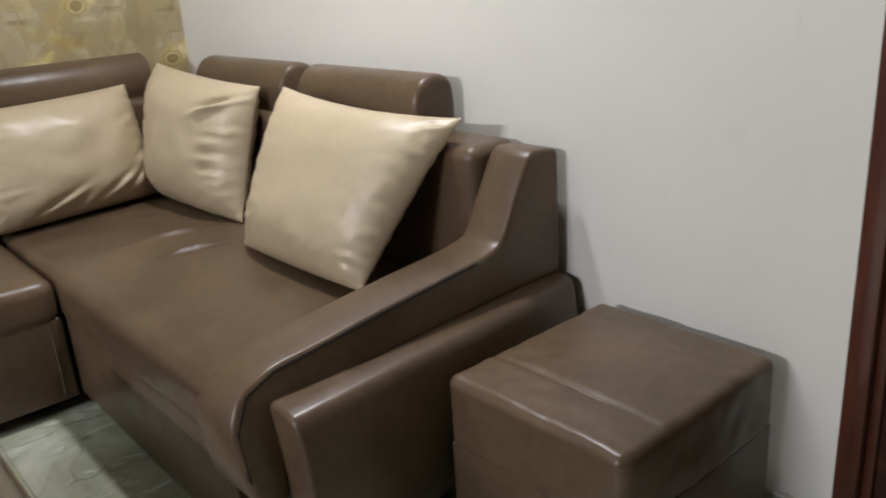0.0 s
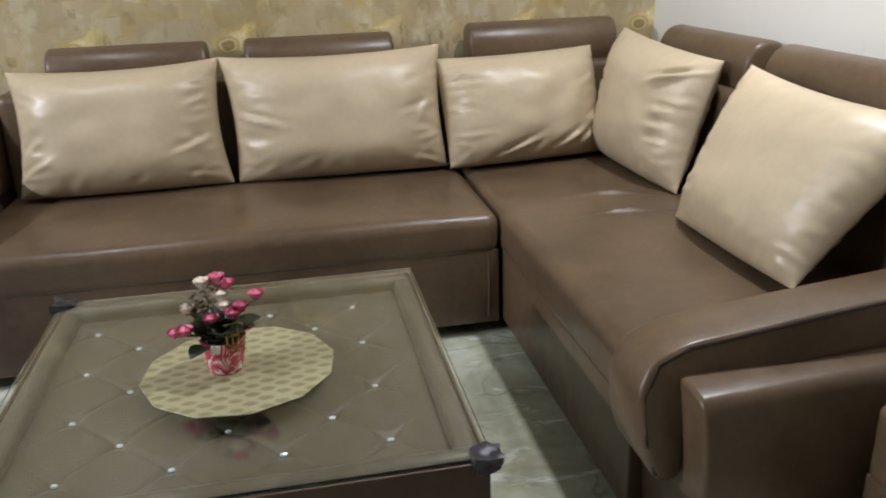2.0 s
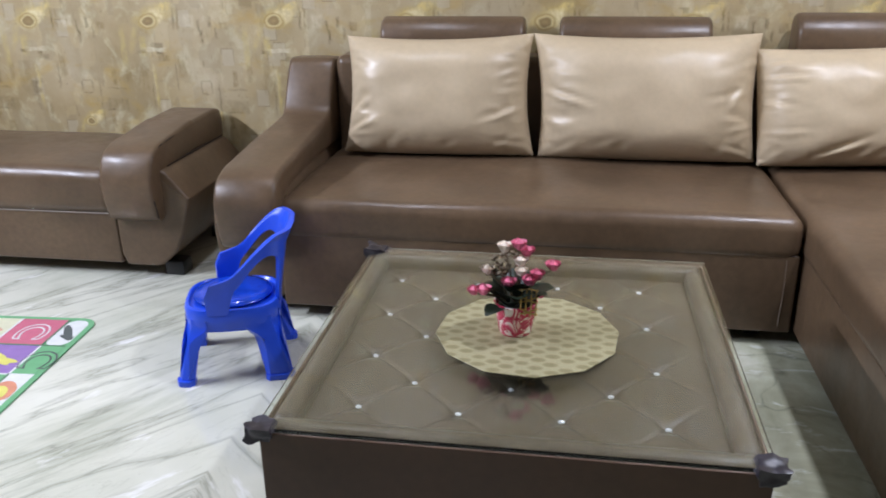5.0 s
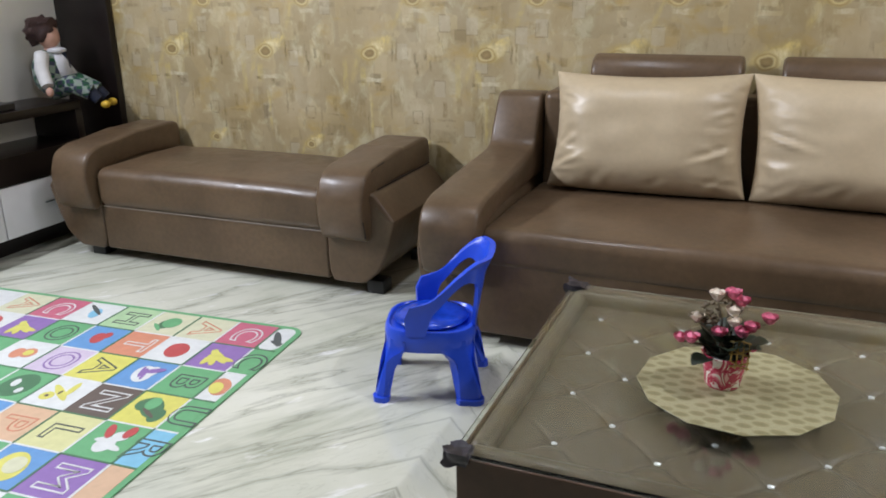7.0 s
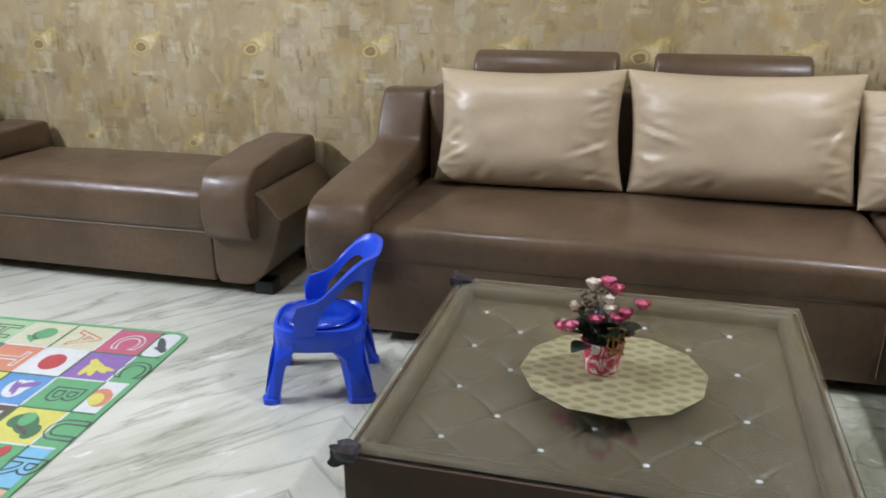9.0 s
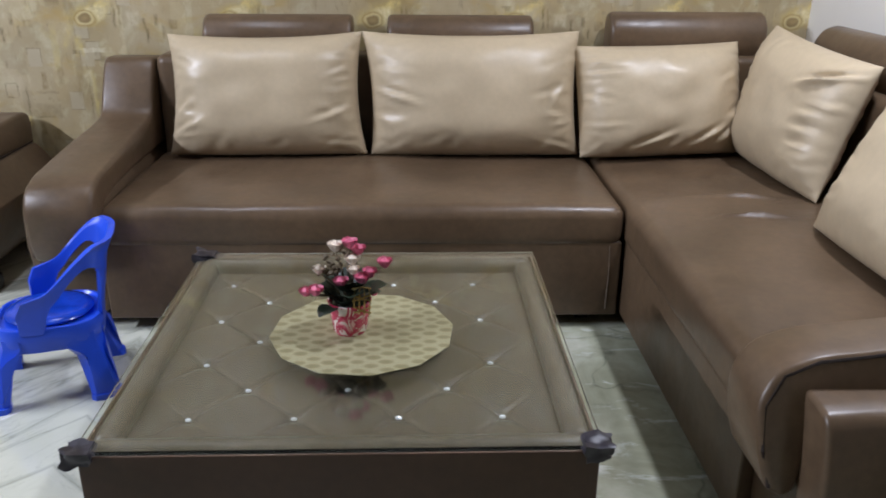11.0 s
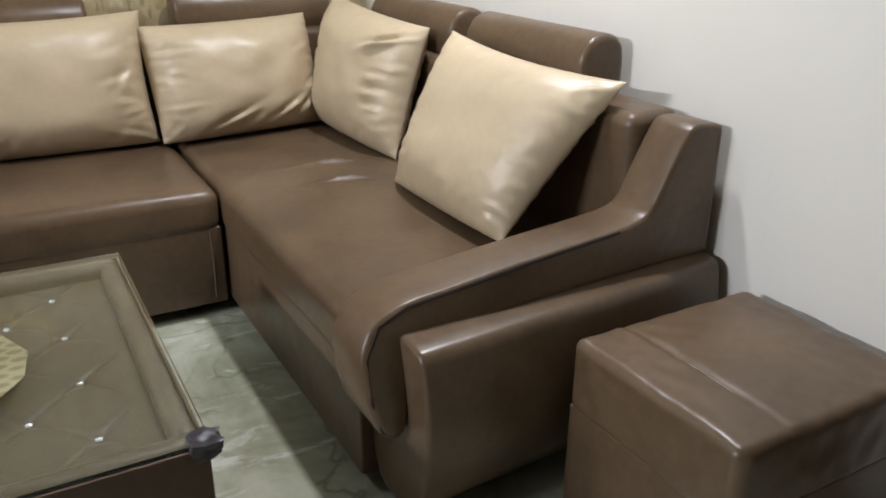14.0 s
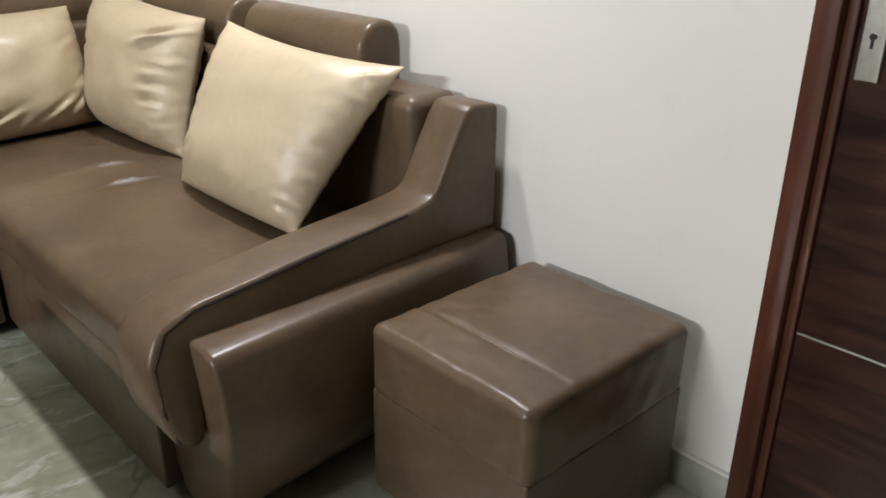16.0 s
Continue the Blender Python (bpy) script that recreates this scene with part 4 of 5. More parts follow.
for k in range(7):
    a = radians(95 + 22 * k)
    tip = Vector((VX + 0.08 * math.cos(a) * rng.uniform(0.6, 1), VY + 0.03 * math.sin(a), VZ + rng.uniform(0.14, 0.19)))
    mid = Vector((VX + 0.03 * math.cos(a), VY, VZ + 0.13))
    bm_stems = tube([(VX, VY, VZ + 0.066), mid, tip], 0.0014, 5, None, 0.5)
    for q in range(4):
        lump(mid.lerp(tip, 0.4 + 0.2 * q) + Vector((rng.uniform(-1, 1), rng.uniform(-1, 1), rng.uniform(-1, 1))) * 0.006, (0.006, 0.006, 0.005), k + q, bm_stems, 0.5, 1)
    part("sprig", bm_stems, TWIG, plant, "dried brown sprig")



def leaf(base, heading, size, droop):
    d = Vector((math.cos(heading), math.sin(heading), droop)).normalized()
    s = Vector((-math.sin(heading), math.cos(heading), 0))
    up = s.cross(d) * -1
    b = bmesh.new()
    left, mid, right = [], [], []
    for k in range(7):
        f = k / 6
        w = size * 0.42 * math.sin(math.pi * min(1, f * 0.92 + 0.06)) ** 0.8
        c = Vector(base) + d * size * f - Vector((0, 0, 1)) * size * 0.35 * f * f
        mid.append(b.verts.new(c))
        left.append(b.verts.new(c + s * w + up * w * 0.25))
        right.append(b.verts.new(c - s * w + up * w * 0.25))
    for k in range(6):
        b.faces.new((left[k], left[k + 1], mid[k + 1], mid[k]))
        b.faces.new((mid[k], mid[k + 1], right[k + 1], right[k]))
    return b


for k in range(34):
    a = k * 2.399
    r = 0.018 + 0.012 * (k % 3)
    part("leaf", leaf((VX + r * math.cos(a), VY + r * math.sin(a), VZ + 0.070 + 0.012 * (k % 4)), a + rng.uniform(-0.3, 0.3), rng.uniform(0.040, 0.066), rng.uniform(0.3, 1.8)), LEAF, plant)
bm = bmesh.new()
for i in range(4):
    tube([(VX + 0.012 + 0.011 * i, VY - 0.040 - 0.001 * i, VZ + 0.058), (VX + 0.014 + 0.011 * i, VY - 0.047, VZ + 0.09), (VX + 0.016 + 0.010 * i, VY - 0.046, VZ + 0.122)], 0.0018, 5, bm)
for j in range(5):
    z = VZ + 0.062 + 0.014 * j
    tube([(VX + 0.010, VY - 0.043, z), (VX + 0.030, VY - 0.048, z + 0.006 * (-1) ** j), (VX + 0.050, VY - 0.043, z)], 0.0018, 5, bm)
part("gold_ornament", bm, GOLD, plant, "gold openwork plastic ornament")


# ---- child's chair ----
chair = thing("kids_chair", (-2.735, -1.25, 0), "small blue plastic child's chair with armrests on the marble floor", "chair")
FACE = radians(-163)
turn_chair = Matrix.Translation((-2.719, -1.247, 0)) @ Matrix.Rotation(FACE, 4, "Z") @ Matrix.Diagonal((1.04, 1.0, 1.0, 1.0))


def chair_part(name, bm, material, label="", smooth=45):
    bmesh.ops.transform(bm, matrix=turn_chair, verts=bm.verts)
    return part(name, bm, material, chair, label, smooth)


def plan(a, r=1.0):
    """The seat's outline: a rounded square, x to the front."""
    c, s = math.cos(a), math.sin(a)
    k = (abs(c) ** 3.2 + abs(s) ** 3.2) ** (-1 / 3.2)
    return 0.137 * r * k * c, 0.135 * r * k * s


N = 48
bm = bmesh.new()
rows = []
for r, z in ((0.93, 0.172), (1.0, 0.168), (1.03, 0.195), (1.03, 0.226), (1.0, 0.238), (0.94, 0.24), (0.90, 0.232), (0.5, 0.228)):
    rows.append([bm.verts.new((*plan(6.28318 * k / N, r), z)) for k in range(N)])
for a, b in zip(rows, rows[1:]):
    for k in range(N):
        bm.faces.new((a[k], a[(k + 1) % N], b[(k + 1) % N], b[k]))
bm.faces.new(rows[-1])
chair_part("seat_frame", bm, BLUE)
bm = lathe([(0.02, 0.236), (0.112, 0.236), (0.118, 0.243), (0.112, 0.251), (0.09, 0.256), (0.05, 0.253), (0.02, 0.252)], (0.0, 0.0, 0.0), 40)
chair_part("seat_pad", bm, BLUE_SEAT, "glossy dark blue round seat pad")
bm = bmesh.new()
lump((0.055, 0.02, 0.2535), (0.024, 0.018, 0.0022), 2, bm, 0.4)
chair_part("sticker", bm, plain("faded_orange_print", (0.62, 0.16, 0.06), 0.4, vary=0.3, scale=60), "faded orange print")


def smooth01(a, b, x):
    f = max(0.0, min(1.0, (x - a) / (b - a)))
    return f * f * (3 - 2 * f)


def chair_leg(sx, sy):
    """A splayed leg that widens into the arch under the seat; the rear ones are broad."""
    bm = bmesh.new()
    rings = []
    broad = 0.046 if sx > 0 else 0.078
    for f, z in ((0.0, 0.0), (0.0, 0.018), (0.09, 0.0185), (0.12, 0.03), (0.5, 0.10), (0.7, 0.135), (0.82, 0.155), (0.92, 0.170), (1.0, 0.182), (1.0, 0.205)):
        x1, y1 = 0.168 - 0.031 * f, 0.156 - 0.020 * f
        grow = 0.05 * smooth01(0.6, 1.0, f) ** 2
        x0, y0 = x1 - broad - 0.006 * f - grow, y1 - 0.042 - 0.006 * f - grow
        if z <= 0.018:
            x0, x1, y0, y1 = x0 - 0.003, x1 + 0.004, y0 - 0.003, y1 + 0.004
        r = 0.012 + 0.024 * f
        ring = [(x0, y0), (x1 - r, y0), (x1, y0 + r), (x1, y1 - 2 * r), (x1 - 0.6 * r, y1 - 0.6 * r), (x1 - 2 * r, y1), (x0 + r, y1), (x0, y1 - r)]
        rings.append([bm.verts.new((sx * x, sy * y, z)) for x, y in ring])
    for a, b in zip(rings, rings[1:]):
        for k in range(8):
            bm.faces.new((a[k], a[(k + 1) % 8], b[(k + 1) % 8], b[k]))
    bm.faces.new(rings[0])
    bm.faces.new(rings[-1])
    return bm


for sx in (1, -1):
    for sy in (1, -1):
        chair_part("leg", chair_leg(sx, sy), BLUE, "", 35)


def chair_shell():
    """The one-piece back and arms: a band round the seat, open between back panel and arm fronts."""
    bm = bmesh.new()
    n, m = 72, 8
    inner, outer = [], []
    for i in range(n + 1):
        s = 2 * i / n - 1
        a = math.pi + s * math.radians(115)
        k = abs(s)
        top = 0.478 - 0.006 * smooth01(0.0, 0.3, k) - 0.132 * smooth01(0.40, 0.80, k) - 0.016 * smooth01(0.74, 0.96, k)
        top -= 0.04 * smooth01(0.92, 1.0, k) ** 2
        gap = smooth01(0.19, 0.30, k) * (1 - smooth01(0.73, 0.80, k))
        band = 0.052 + 0.042 * (1 - smooth01(0.2, 0.6, k))
        low = 0.225 + gap * (top - band - 0.225)
        col_in, col_out = [], []
        for j in range(m + 1):
            f = j / m
            z = low + (top - low) * f
            lean = 0.075 * max(0, (z - 0.24)) / 0.24
            flare = 1.0 + 0.06 * f * (1 - smooth01(0.5, 0.9, k))
            x, y = plan(a, 1.0 * flare)
            x -= lean * 0.45 * (1 - smooth01(0.4, 0.95, k))
            curl = 0.010 * smooth01(0.75, 1.0, f) * (1 - 0.8 * smooth01(0.45, 0.75, k))
            q = Vector((x, y, 0)).normalized()
            p = Vector((x, y, z))
            col_in.append(bm.verts.new(p - q * 0.005 + q * curl))
            col_out.append(bm.verts.new(p + q * 0.006 + q * curl * 1.6))
        inner.append(col_in)
        outer.append(col_out)
    for i in range(n):
        for j in range(m):
            bm.faces.new((inner[i][j], inner[i + 1][j], inner[i + 1][j + 1], inner[i][j + 1]))
            bm.faces.new((outer[i][j], outer[i][j + 1], outer[i + 1][j + 1], outer[i + 1][j]))
        bm.faces.new((inner[i][m], inner[i + 1][m], outer[i + 1][m], outer[i][m]))
        bm.faces.new((inner[i][0], outer[i][0], outer[i + 1][0], inner[i + 1][0]))
    for i in (0, n):
        for j in range(m):
            quad = (inner[i][j], inner[i][j + 1], outer[i][j + 1], outer[i][j])
            bm.faces.new(quad)
    return bm


chair_part("backrest", chair_shell(), BLUE, "", 50)

# ---- play mat ----
mat = thing("play_mat", (-3.34, -1.106, 0), "bright alphabet play mat with fruit pictures on the floor", "play mat")
U, W = Vector((-0.17802, -0.01084, 0)).normalized(), Vector((0.01435, -0.19233, 0)).normalized()
O = Vector((-3.3422, -1.0452, 0.0))
CELL, DEEP, EDGE, COL0 = 0.1783, 0.1929, 0.015, 0.085


def mat_point(a, b, z):
    return O + U * a + W * b + Vector((0, 0, z))


def mat_sheet(a0, a1, b0, b1, z0, z1, r=0.0, n=6):
    bm = bmesh.new()
    pts = []
    for ca, cb, start in ((a0 + r, b0 + r, 180), (a1 - r, b0 + r, 270), (a1 - r, b1 - r, 0), (a0 + r, b1 - r, 90)):
        if r:
            pts += [(ca + r * math.cos(radians(start + 90 * k / n)), cb + r * math.sin(radians(start + 90 * k / n))) for k in range(n + 1)]
        else:
            pts.append((ca, cb))
    low = [bm.verts.new(mat_point(a, b, z0)) for a, b in pts]
    high = [bm.verts.new(mat_point(a, b, z1)) for a, b in pts]
    bm.faces.new(low)
    bm.faces.new(high)
    for k in range(len(pts)):
        bm.faces.new((low[k], low[(k + 1) % len(pts)], high[(k + 1) % len(pts)], high[k]))
    return bm


INK = {}


def ink(key, colour):
    if key not in INK:
        INK[key] = plain("print_" + key, tuple(0.86 * c + 0.07 for c in colour), 0.38, vary=0.06, scale=30, bump=0.05, bump_scale=500)
    return INK[key]


COLOURS = {"w": ("white", (0.74, 0.76, 0.74)), "p": ("pink", (0.55, 0.09, 0.17)), "c": ("cream", (0.66, 0.66, 0.44)), "g": ("green", (0.11, 0.40, 0.15)), "l": ("light_green", (0.42, 0.62, 0.33)), "b": ("blue", (0.10, 0.30, 0.62)), "s": ("sky", (0.20, 0.52, 0.72)), "o": ("orange", (0.66, 0.24, 0.12)), "v": ("violet", (0.25, 0.12, 0.42)), "i": ("lilac", (0.62, 0.52, 0.66)), "y": ("yellow", (0.70, 0.66, 0.10)), "n": ("brown", (0.09, 0.055, 0.035)), "h": ("peach", (0.68, 0.44, 0.26)), "k": ("dark", (0.03, 0.05, 0.045)), "r": ("red", (0.50, 0.03, 0.03)), "d": ("deep_green", (0.03, 0.16, 0.05)), "q": ("pale_yellow", (0.68, 0.67, 0.30))}
GRID = ["wpcclwpcwgy", "gvwobgvwlpb", "wgbyiwglscw", "gynwgghbywv", "sgqhbwvygol", "hvbgyscwipg", "ygwoblgvcwb", "wpcyghbisow", "bgvwqlpcygn", "wycbgohvwis"]
SIGNS = [" CA H CA O ", "C  T O  B E ", " B AO J  D R", "U N   G  M  ", "R LP   T   S", " M   F  O   ", "P  T  G  A  ", " C  D  E  K ", "  R  L  N  B", " S A   T   I"]
FIGURES = {(0, 0): "whale", (2, 0): "mango", (1, 1): "banana", (2, 2): "zebra", (1, 2): "apple", (3, 1): "tree", (4, 1): "rabbit", (4, 4): "leaf", (0, 3): "artichoke", (0, 5): "drop", (1, 4): "berry", (1, 6): "banana", (1, 7): "apple", (2, 5): "nut", (3, 3): "giraffe", (3, 4): "fish", (5, 2): "lemon"}
mat_b1 = EDGE + DEEP * len(GRID) + 0.012
mat_a1 = EDGE + COL0 + CELL * 9 + 0.012
part("sheet", mat_sheet(-0.004, mat_a1, -0.004, mat_b1, 0.0, 0.005, 0.06), ink("g", COLOURS["g"][1]), mat, "thin foam sheet with green border")


def cell_span(i):
    return (EDGE, EDGE + COL0) if i == 0 else (EDGE + COL0 + CELL * (i - 1), EDGE + COL0 + CELL * i)


bm_lines = {"k": bmesh.new(), "w": bmesh.new()}
for j, row in enumerate(GRID):
    for i, key in enumerate(row[:10]):
        a0, a1 = cell_span(i)
        b0, b1 = EDGE + DEEP * j, EDGE + DEEP * (j + 1)
        r = 0.045 if (i, j) == (0, 0) else 0.0
        bm = mat_sheet(a0 + 0.001, a1 - 0.001, b0 + 0.001, b1 - 0.001, 0.0046, 0.0056)
        if r:
            bm.free()
            bm = mat_sheet(a0 + 0.001, a1 - 0.001, b0 + 0.001, b1 - 0.001, 0.0046, 0.0056, 0.04)
        part("square", bm, ink(key, COLOURS[key][1]), mat)
# frame lines: dark round each pair of squares, white between
for j in range(len(GRID)):
    for i in range(10):
        a0, a1 = cell_span(i)
        b0, b1 = EDGE + DEEP * j, EDGE + DEEP * (j + 1)
        across = "k" if (i + 2 * j) % 4 < 2 else "w"
        down = "k" if (i + j) % 2 == 0 else "w"
        for key, (p0, p1, q0, q1) in ((across, (a0, a1, b1 - 0.004, b1 + 0.004)), (down, (a1 - 0.004, a1 + 0.004, b0, b1))):
            b2 = bm_lines[key]
            z0 = 0.0058 if key == "k" else 0.0056
            vs = [b2.verts.new(mat_point(a, b, z)) for z in (z0 - 0.0006, z0 + 0.0006) for a, b in ((p0, q0), (p1, q0), (p1, q1), (p0, q1))]
            for f in ((0, 1, 2, 3), (4, 5, 6, 7), (0, 1, 5, 4), (1, 2, 6, 5), (2, 3, 7, 6), (3, 0, 4, 7)):
                b2.faces.new([vs[k] for k in f])
tagged(part("dark_grid", bm_lines["k"], ink("d", COLOURS["d"][1]), mat, "dark green frame lines"), kind="stuff")
tagged(part("white_grid", bm_lines["w"], ink("w", COLOURS["w"][1]), mat, "white frame lines"), kind="stuff")


def letter(char, a, b, key, size=0.15, line=0.0034):
    """The outline of a printed letter as a thin raised line."""
    data = bpy.data.curves.new("letter", "FONT")
    data.body, data.size, data.align_x, data.align_y = char, size, "CENTER", "CENTER"
    data.fill_mode, data.bevel_depth, data.bevel_resolution, data.offset = "NONE", line, 1, 0.002
    ob = bpy.data.objects.new("letter", data)
    scene.collection.objects.link(ob)
    ob.matrix_world = Matrix.Identity(4)
    deps = bpy.context.evaluated_depsgraph_get()
    me = bpy.data.meshes.new_from_object(ob.evaluated_get(deps))
    bpy.data.objects.remove(ob)
    for v in me.vertices:
        v.co = mat_point(a - v.co.y * 1.0, b + v.co.x * 1.15, 0.0056 + max(-0.0004, v.co.z * 0.25))
    me.materials.clear()
    me.materials.append(ink(key, COLOURS[key][1]))
    out = new("letter", me)
    out.parent = mat
    out.matrix_parent_inverse = mat.matrix_basis.inverted()
    return out


for j, row in enumerate(SIGNS):
    for i, char in enumerate(row[:10]):
        if char != " ":
            a0, a1 = cell_span(i)
            key = GRID[j][i]
            line = "w" if key in "pvnob" else ("k" if key in "gqsly" else ("v" if key == "i" else "o"))
            letter(char, (a0 + a1) / 2, EDGE + DEEP * (j + 0.5), line)


def blob(i, j, pieces):
    a0, a1 = cell_span(i)
    ca, cb = (a0 + a1) / 2, EDGE + DEEP * (j + 0.5)
    for layer, (key, shapes) in enumerate(pieces):
        bm = bmesh.new()
        for s, (da, db, ra, rb, turn) in enumerate(shapes):
            pts = []
            for k in range(20):
                x, y = 1.25 * ra * math.cos(k * math.pi / 10), 1.3 * rb * math.sin(k * math.pi / 10)
                c, q = math.cos(turn), math.sin(turn)
                pts.append((max(a0 + 0.004, min(a1 - 0.004, ca + da + x * c - y * q)), cb + db + x * q + y * c))
            z = 0.0062 + 0.00012 * s + 0.0006 * layer
            vs = [bm.verts.new(mat_point(a, b, z)) for a, b in pts]
            lo = [bm.verts.new(mat_point(a, b, z - 0.0006)) for a, b in pts]
            bm.faces.new(vs)
            for k in range(20):
                bm.faces.new((vs[k], vs[(k + 1) % 20], lo[(k + 1) % 20], lo[k]))
        part("printed_picture", bm, ink(key, COLOURS[key][1]), mat)


ART = {
    "whale": [("k", [(0.0, 0.0, 0.012, 0.05, 0.5), (-0.02, 0.035, 0.01, 0.03, 1.2)])],
    "mango": [("o", [(0.0, 0.0, 0.03, 0.045, 0.4)]), ("y", [(0.008, 0.012, 0.02, 0.03, 0.4)])],
    "banana": [("y", [(0.0, 0.0, 0.014, 0.05, 0.9), (0.015, 0.01, 0.013, 0.05, 0.4), (-0.015, 0.01, 0.012, 0.045, 1.4), (0.025, 0.02, 0.012, 0.04, -0.1)])],
    "zebra": [("w", [(0.0, 0.0, 0.03, 0.045, 0.3), (-0.02, -0.02, 0.02, 0.03, 0)]), ("v", [(0.012, -0.01, 0.006, 0.03, 0.3), (-0.004, 0.0, 0.006, 0.032, 0.3), (-0.03, -0.03, 0.03, 0.012, 0.5)])],
    "apple": [("r", [(0.0, 0.0, 0.036, 0.044, 0.2), (0.01, -0.02, 0.028, 0.026, 0)])],
    "tree": [("d", [(0.0, -0.01, 0.03, 0.05, 0.6), (0.03, -0.02, 0.028, 0.03, 0), (-0.045, 0.03, 0.02, 0.03, 0)]), ("g", [(0.01, -0.03, 0.02, 0.03, 0.2)]), ("n", [(-0.01, 0.025, 0.006, 0.03, 1.0)])],
    "rabbit": [("w", [(0.0, 0.02, 0.025, 0.032, 0), (0.012, -0.005, 0.03, 0.01, 0.3), (-0.028, 0.025, 0.03, 0.01, -0.3), (-0.02, -0.03, 0.022, 0.02, 0)]), ("r", [(0.03, -0.045, 0.012, 0.03, 0.4), (-0.035, -0.055, 0.014, 0.025, 0)])],
    "leaf": [("g", [(0.0, 0.0, 0.03, 0.055, 0.5)])],
    "artichoke": [("d", [(0.01, 0.01, 0.02, 0.03, 0.3)]), ("g", [(-0.01, -0.01, 0.03, 0.035, 0.3), (0.025, 0.04, 0.007, 0.03, 0.8)])],
    "drop": [("s", [(0.0, 0.0, 0.02, 0.035, 0.3)]), ("k", [(0.02, -0.03, 0.008, 0.05, 0.9)])],
    "berry": [("r", [(0.0, 0.0, 0.022, 0.034, 0.3), (-0.02, -0.03, 0.015, 0.02, 0)])],
    "nut": [("o", [(0.02, 0.0, 0.022, 0.03, 0.3), (-0.02, -0.012, 0.025, 0.028, 0.3)]), ("y", [(-0.02, -0.012, 0.015, 0.017, 0.3)])],
    "giraffe": [("y", [(0.0, 0.0, 0.012, 0.05, 0.9), (-0.025, -0.03, 0.01, 0.035, 0.1), (0.03, 0.03, 0.02, 0.02, 0)]), ("n", [(0.0, 0.0, 0.004, 0.01, 0), (0.03, 0.03, 0.006, 0.006, 0)])],
    "fish": [("d", [(0.0, 0.0, 0.05, 0.06, 0)]), ("w", [(0.02, -0.01, 0.012, 0.02, 0.3), (-0.03, 0.03, 0.01, 0.014, 0)])],
    "lemon": [("y", [(0.0, 0.0, 0.04, 0.055, 0.4)]), ("c", [(-0.008, -0.008, 0.026, 0.032, 0.4)])],
}
for (j, i), name in FIGURES.items():
    blob(i, j, ART[name])

# ---- media unit along the west wall ----
unit = thing("media_unit", (LEFT + 0.2, -1.5, 0), "dark laminate media unit with open shelf and white drawers", "media unit")
UF = -5.12
part("side_panel", box(LEFT + 0.001, -5.085, -0.042, -0.001, 0.0, 2.3, 0.002), DARK_UNIT, unit, "tall dark laminate panel in the corner")
part("shelf", box(LEFT + 0.001, UF - 0.02, -2.6, -0.26, 0.655, 0.70, 0.003), DARK_UNIT, unit)
part("end_panel", box(LEFT + 0.001, UF - 0.02, -0.30, -0.255, 0.40, 0.6545, 0.003), DARK_UNIT, unit)
part("top", box(LEFT + 0.001, UF + 0.006, -2.6, -0.25, 0.362, 0.50, 0.003), DARK_UNIT, unit)
part("carcass", box(LEFT + 0.001, UF - 0.022, -2.58, -0.27, 0.10, 0.361, 0.002), DARK_UNIT, unit)
for k in range(4):
    y1 = -0.272 - 0.578 * k
    d = part("drawer", box(UF - 0.020, UF, y1 - 0.572, y1, 0.108, 0.358, 0.003), WHITE_UNIT, unit, "glossy white drawer front")
    part("handle", box(UF + 0.0005, UF + 0.008, y1 - 0.33, y1 - 0.20, 0.232, 0.238, 0.002), BLACK, d)
part("plinth", box(LEFT + 0.001, UF - 0.10, -2.55, -0.30, 0.0, 0.099), DARK_UNIT, unit)
box_thing = part("set_top_box", soft_box(LEFT + 0.06, UF - 0.06, -0.95, -0.62, 0.701, 0.735, 0.006, (4, 4, 2)), BLACK)
tagged(box_thing, "flat black set-top box on the shelf", "electronics")
tv = thing("television", (LEFT + 0.04, -1.3, 1.3), "black flat television on the white wall", "television")
part("screen", box(LEFT + 0.012, LEFT + 0.05, -1.75, -0.475, 1.18, 1.90, 0.004), plain("dark_screen", (0.01, 0.01, 0.012), 0.1, vary=0.1), tv)
part("bracket", box(LEFT + 0.001, LEFT + 0.0118, -1.4, -1.0, 1.4, 1.7), BLACK, tv)


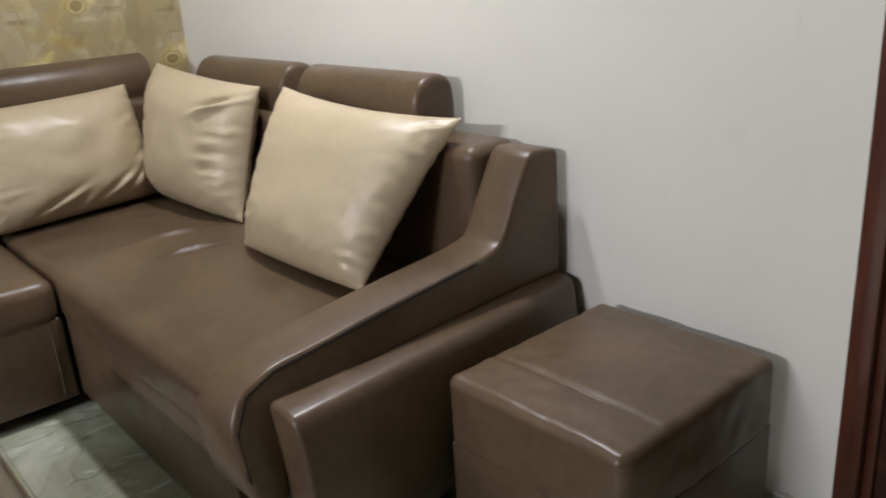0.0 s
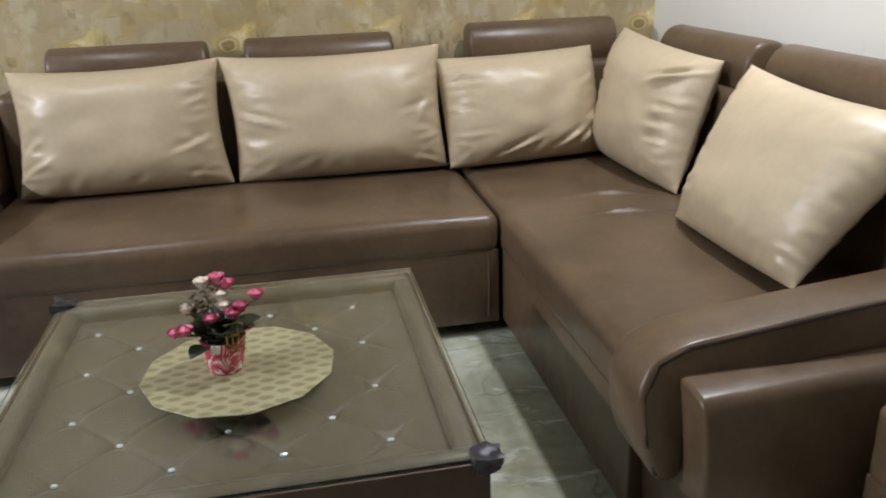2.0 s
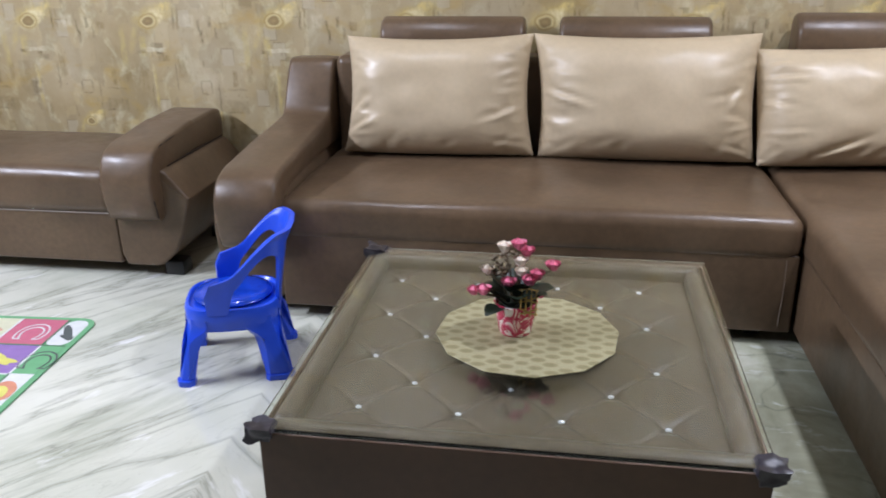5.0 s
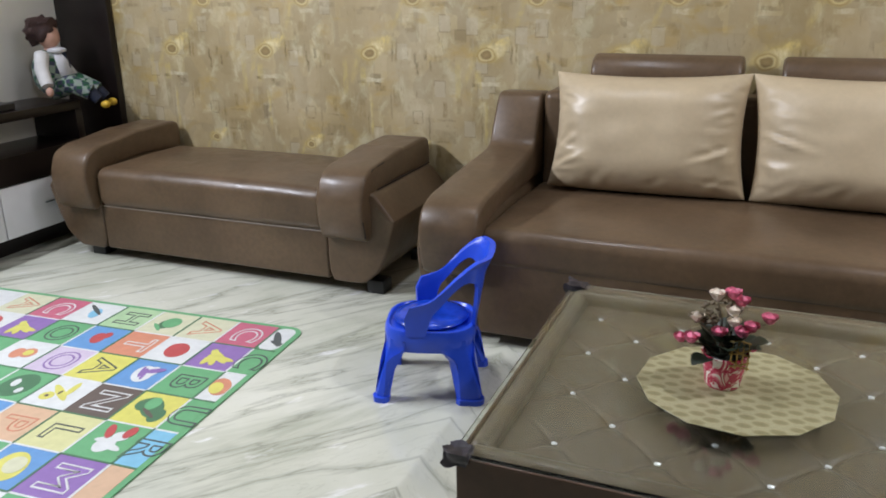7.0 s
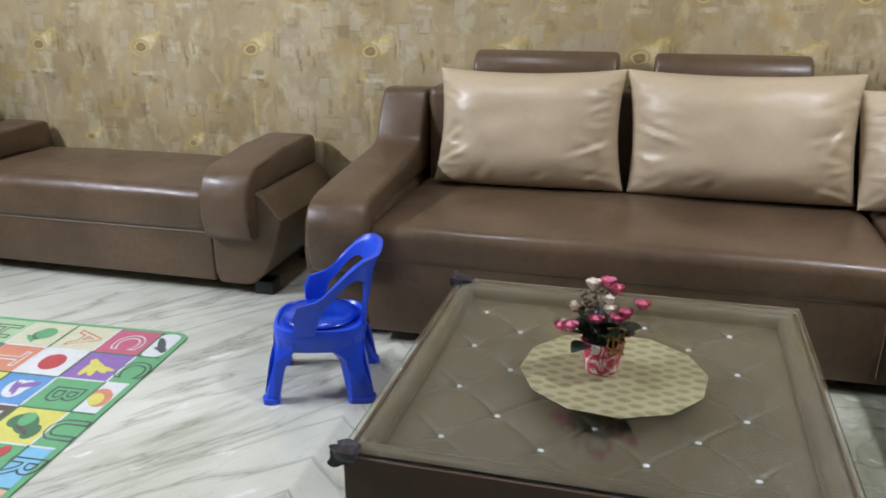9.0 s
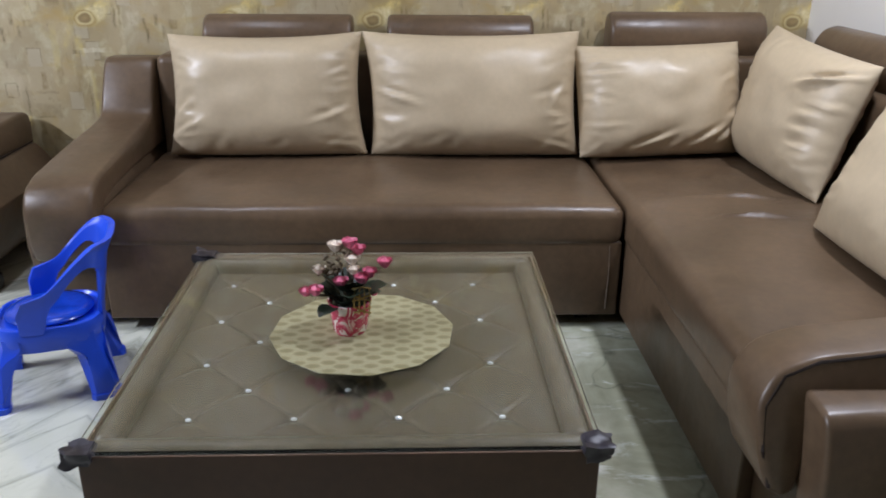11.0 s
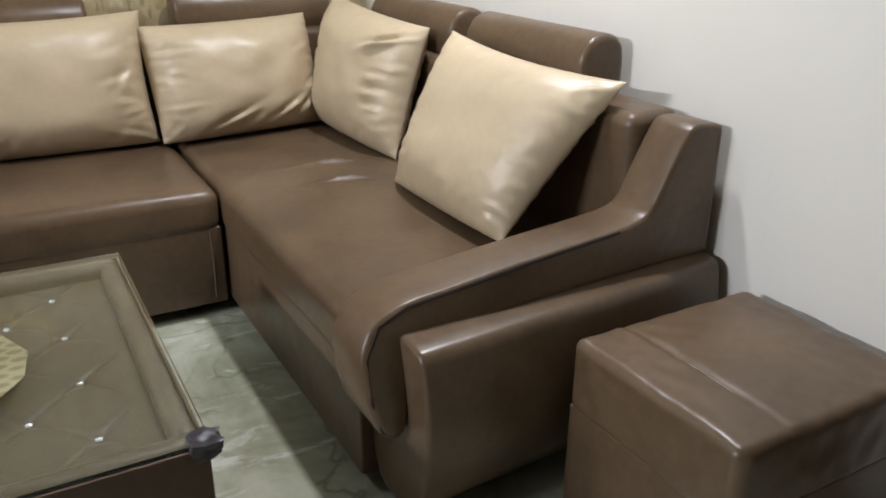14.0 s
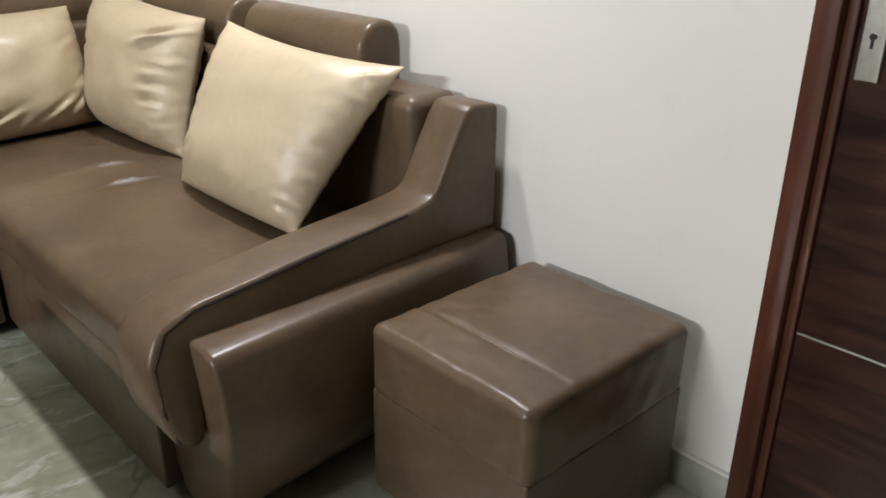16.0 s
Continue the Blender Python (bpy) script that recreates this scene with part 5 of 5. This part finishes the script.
# ---- doll on the shelf ----
def doll_mesh():
    """One plain seated figure: every piece is joined into a single mesh."""
    bm = bmesh.new()
    S = Vector((-5.215, -0.275, 0.70))

    def at(f, s, z):
        # f towards the room, s along the shelf, z up
        return S + Vector((f * 0.86 - s * 0.42, f * 0.48 + s * 0.98, z * 1.12))

    def blob3(index, centre, radii, seed=0.0, rough=0.06, detail=3):
        before = len(bm.faces)
        lump(centre, radii, seed, bm, rough, detail)
        bm.faces.ensure_lookup_table()
        for k in range(before, len(bm.faces)):
            bm.faces[k].material_index = index

    def limb(index, pts, r, taper=0.85):
        before = len(bm.faces)
        tube(pts, r, 12, bm, taper)
        bm.faces.ensure_lookup_table()
        for k in range(before, len(bm.faces)):
            bm.faces[k].material_index = index

    blob3(0, at(-0.06, 0, 0.125), (0.086, 0.088, 0.120), 1)
    blob3(1, at(-0.012, 0.0, 0.14), (0.058, 0.060, 0.092), 2)
    blob3(2, at(-0.040, 0, 0.287), (0.054, 0.054, 0.060), 3, 0.03)
    blob3(3, at(-0.075, 0, 0.315), (0.076, 0.078, 0.070), 4, 0.5)
    limb(2, [at(-0.05, 0, 0.22), at(-0.05, 0, 0.27)], 0.022)
    for s in (-1, 1):
        limb(4, [at(-0.06, s * 0.06, 0.212), at(-0.045, s * 0.115, 0.15), at(-0.01, s * 0.155, 0.08)], 0.036, 0.85)
        blob3(2, at(0.0, s * 0.162, 0.055), (0.018, 0.018, 0.024), 6 + s)
        limb(0, [at(-0.05, s * 0.035, 0.05), at(0.06, s * 0.045, 0.075), at(0.15, s * 0.045, 0.035)], 0.054, 0.8)
        limb(5, [at(0.15, s * 0.045, 0.035), at(0.185, s * 0.045, 0.0)], 0.032, 0.9)
        blob3(6, at(0.215, s * 0.045, -0.022), (0.026, 0.022, 0.020), 8 + s)
    blob3(1, at(-0.01, 0.0, 0.225), (0.045, 0.05, 0.018), 9)
    limb(5, [at(0.018, 0.0, 0.22), at(0.035, 0.002, 0.15), at(0.03, 0.004, 0.09)], 0.012, 1.4)
    return bm


def plaid():
    m, t, b = nodes_of("green_plaid_cloth")
    chk = t.nodes.new("ShaderNodeTexChecker")
    chk.inputs["Scale"].default_value = 34.0
    t.links.new(spot(t, (1, 1, 1), (0.4, 0.3, 0.5)), chk.inputs["Vector"])
    chk.inputs["Color1"].default_value = (0.012, 0.075, 0.03, 1)
    chk.inputs["Color2"].default_value = (0.035, 0.04, 0.075, 1)
    lines = t.nodes.new("ShaderNodeTexChecker")
    lines.inputs["Scale"].default_value = 27.0
    lines.inputs["Color1"].default_value = (1, 1, 1, 1)
    lines.inputs["Color2"].default_value = (0, 0, 0, 1)
    t.links.new(spot(t, (1, 1, 1), (0.4, 0.3, 0.5)), lines.inputs["Vector"])
    t.links.new(blend(t, calc(t, "MULTIPLY", lines.outputs["Fac"], 0.5), chk.outputs["Color"], (0.42, 0.48, 0.40)), b.inputs["Base Color"])
    b.inputs["Roughness"].default_value = 0.85
    return m


doll = part("doll", doll_mesh(), plaid(), None, "", 60)
for material in (plain("white_shirt_cloth", (0.55, 0.55, 0.58), 0.8), plain("doll_vinyl", (0.50, 0.29, 0.22), 0.5), plain("brown_doll_hair", (0.032, 0.012, 0.009), 0.7, vary=0.4, scale=80), plain("white_sleeve_cloth", (0.60, 0.59, 0.58), 0.8), plain("navy_cloth", (0.012, 0.016, 0.035), 0.8), plain("yellow_shoe", (0.62, 0.40, 0.03), 0.5)):
    doll.data.materials.append(material)
tagged(doll, "seated doll in green plaid with yellow shoes on the shelf", "doll")

tagged(part("toy_ball", lump((-5.19, -0.90, 0.533), (0.034, 0.034, 0.034), 2.0, rough=0.08), plain("red_plastic", (0.42, 0.02, 0.02), 0.4), None), "small red plastic toy on the unit", "toy")
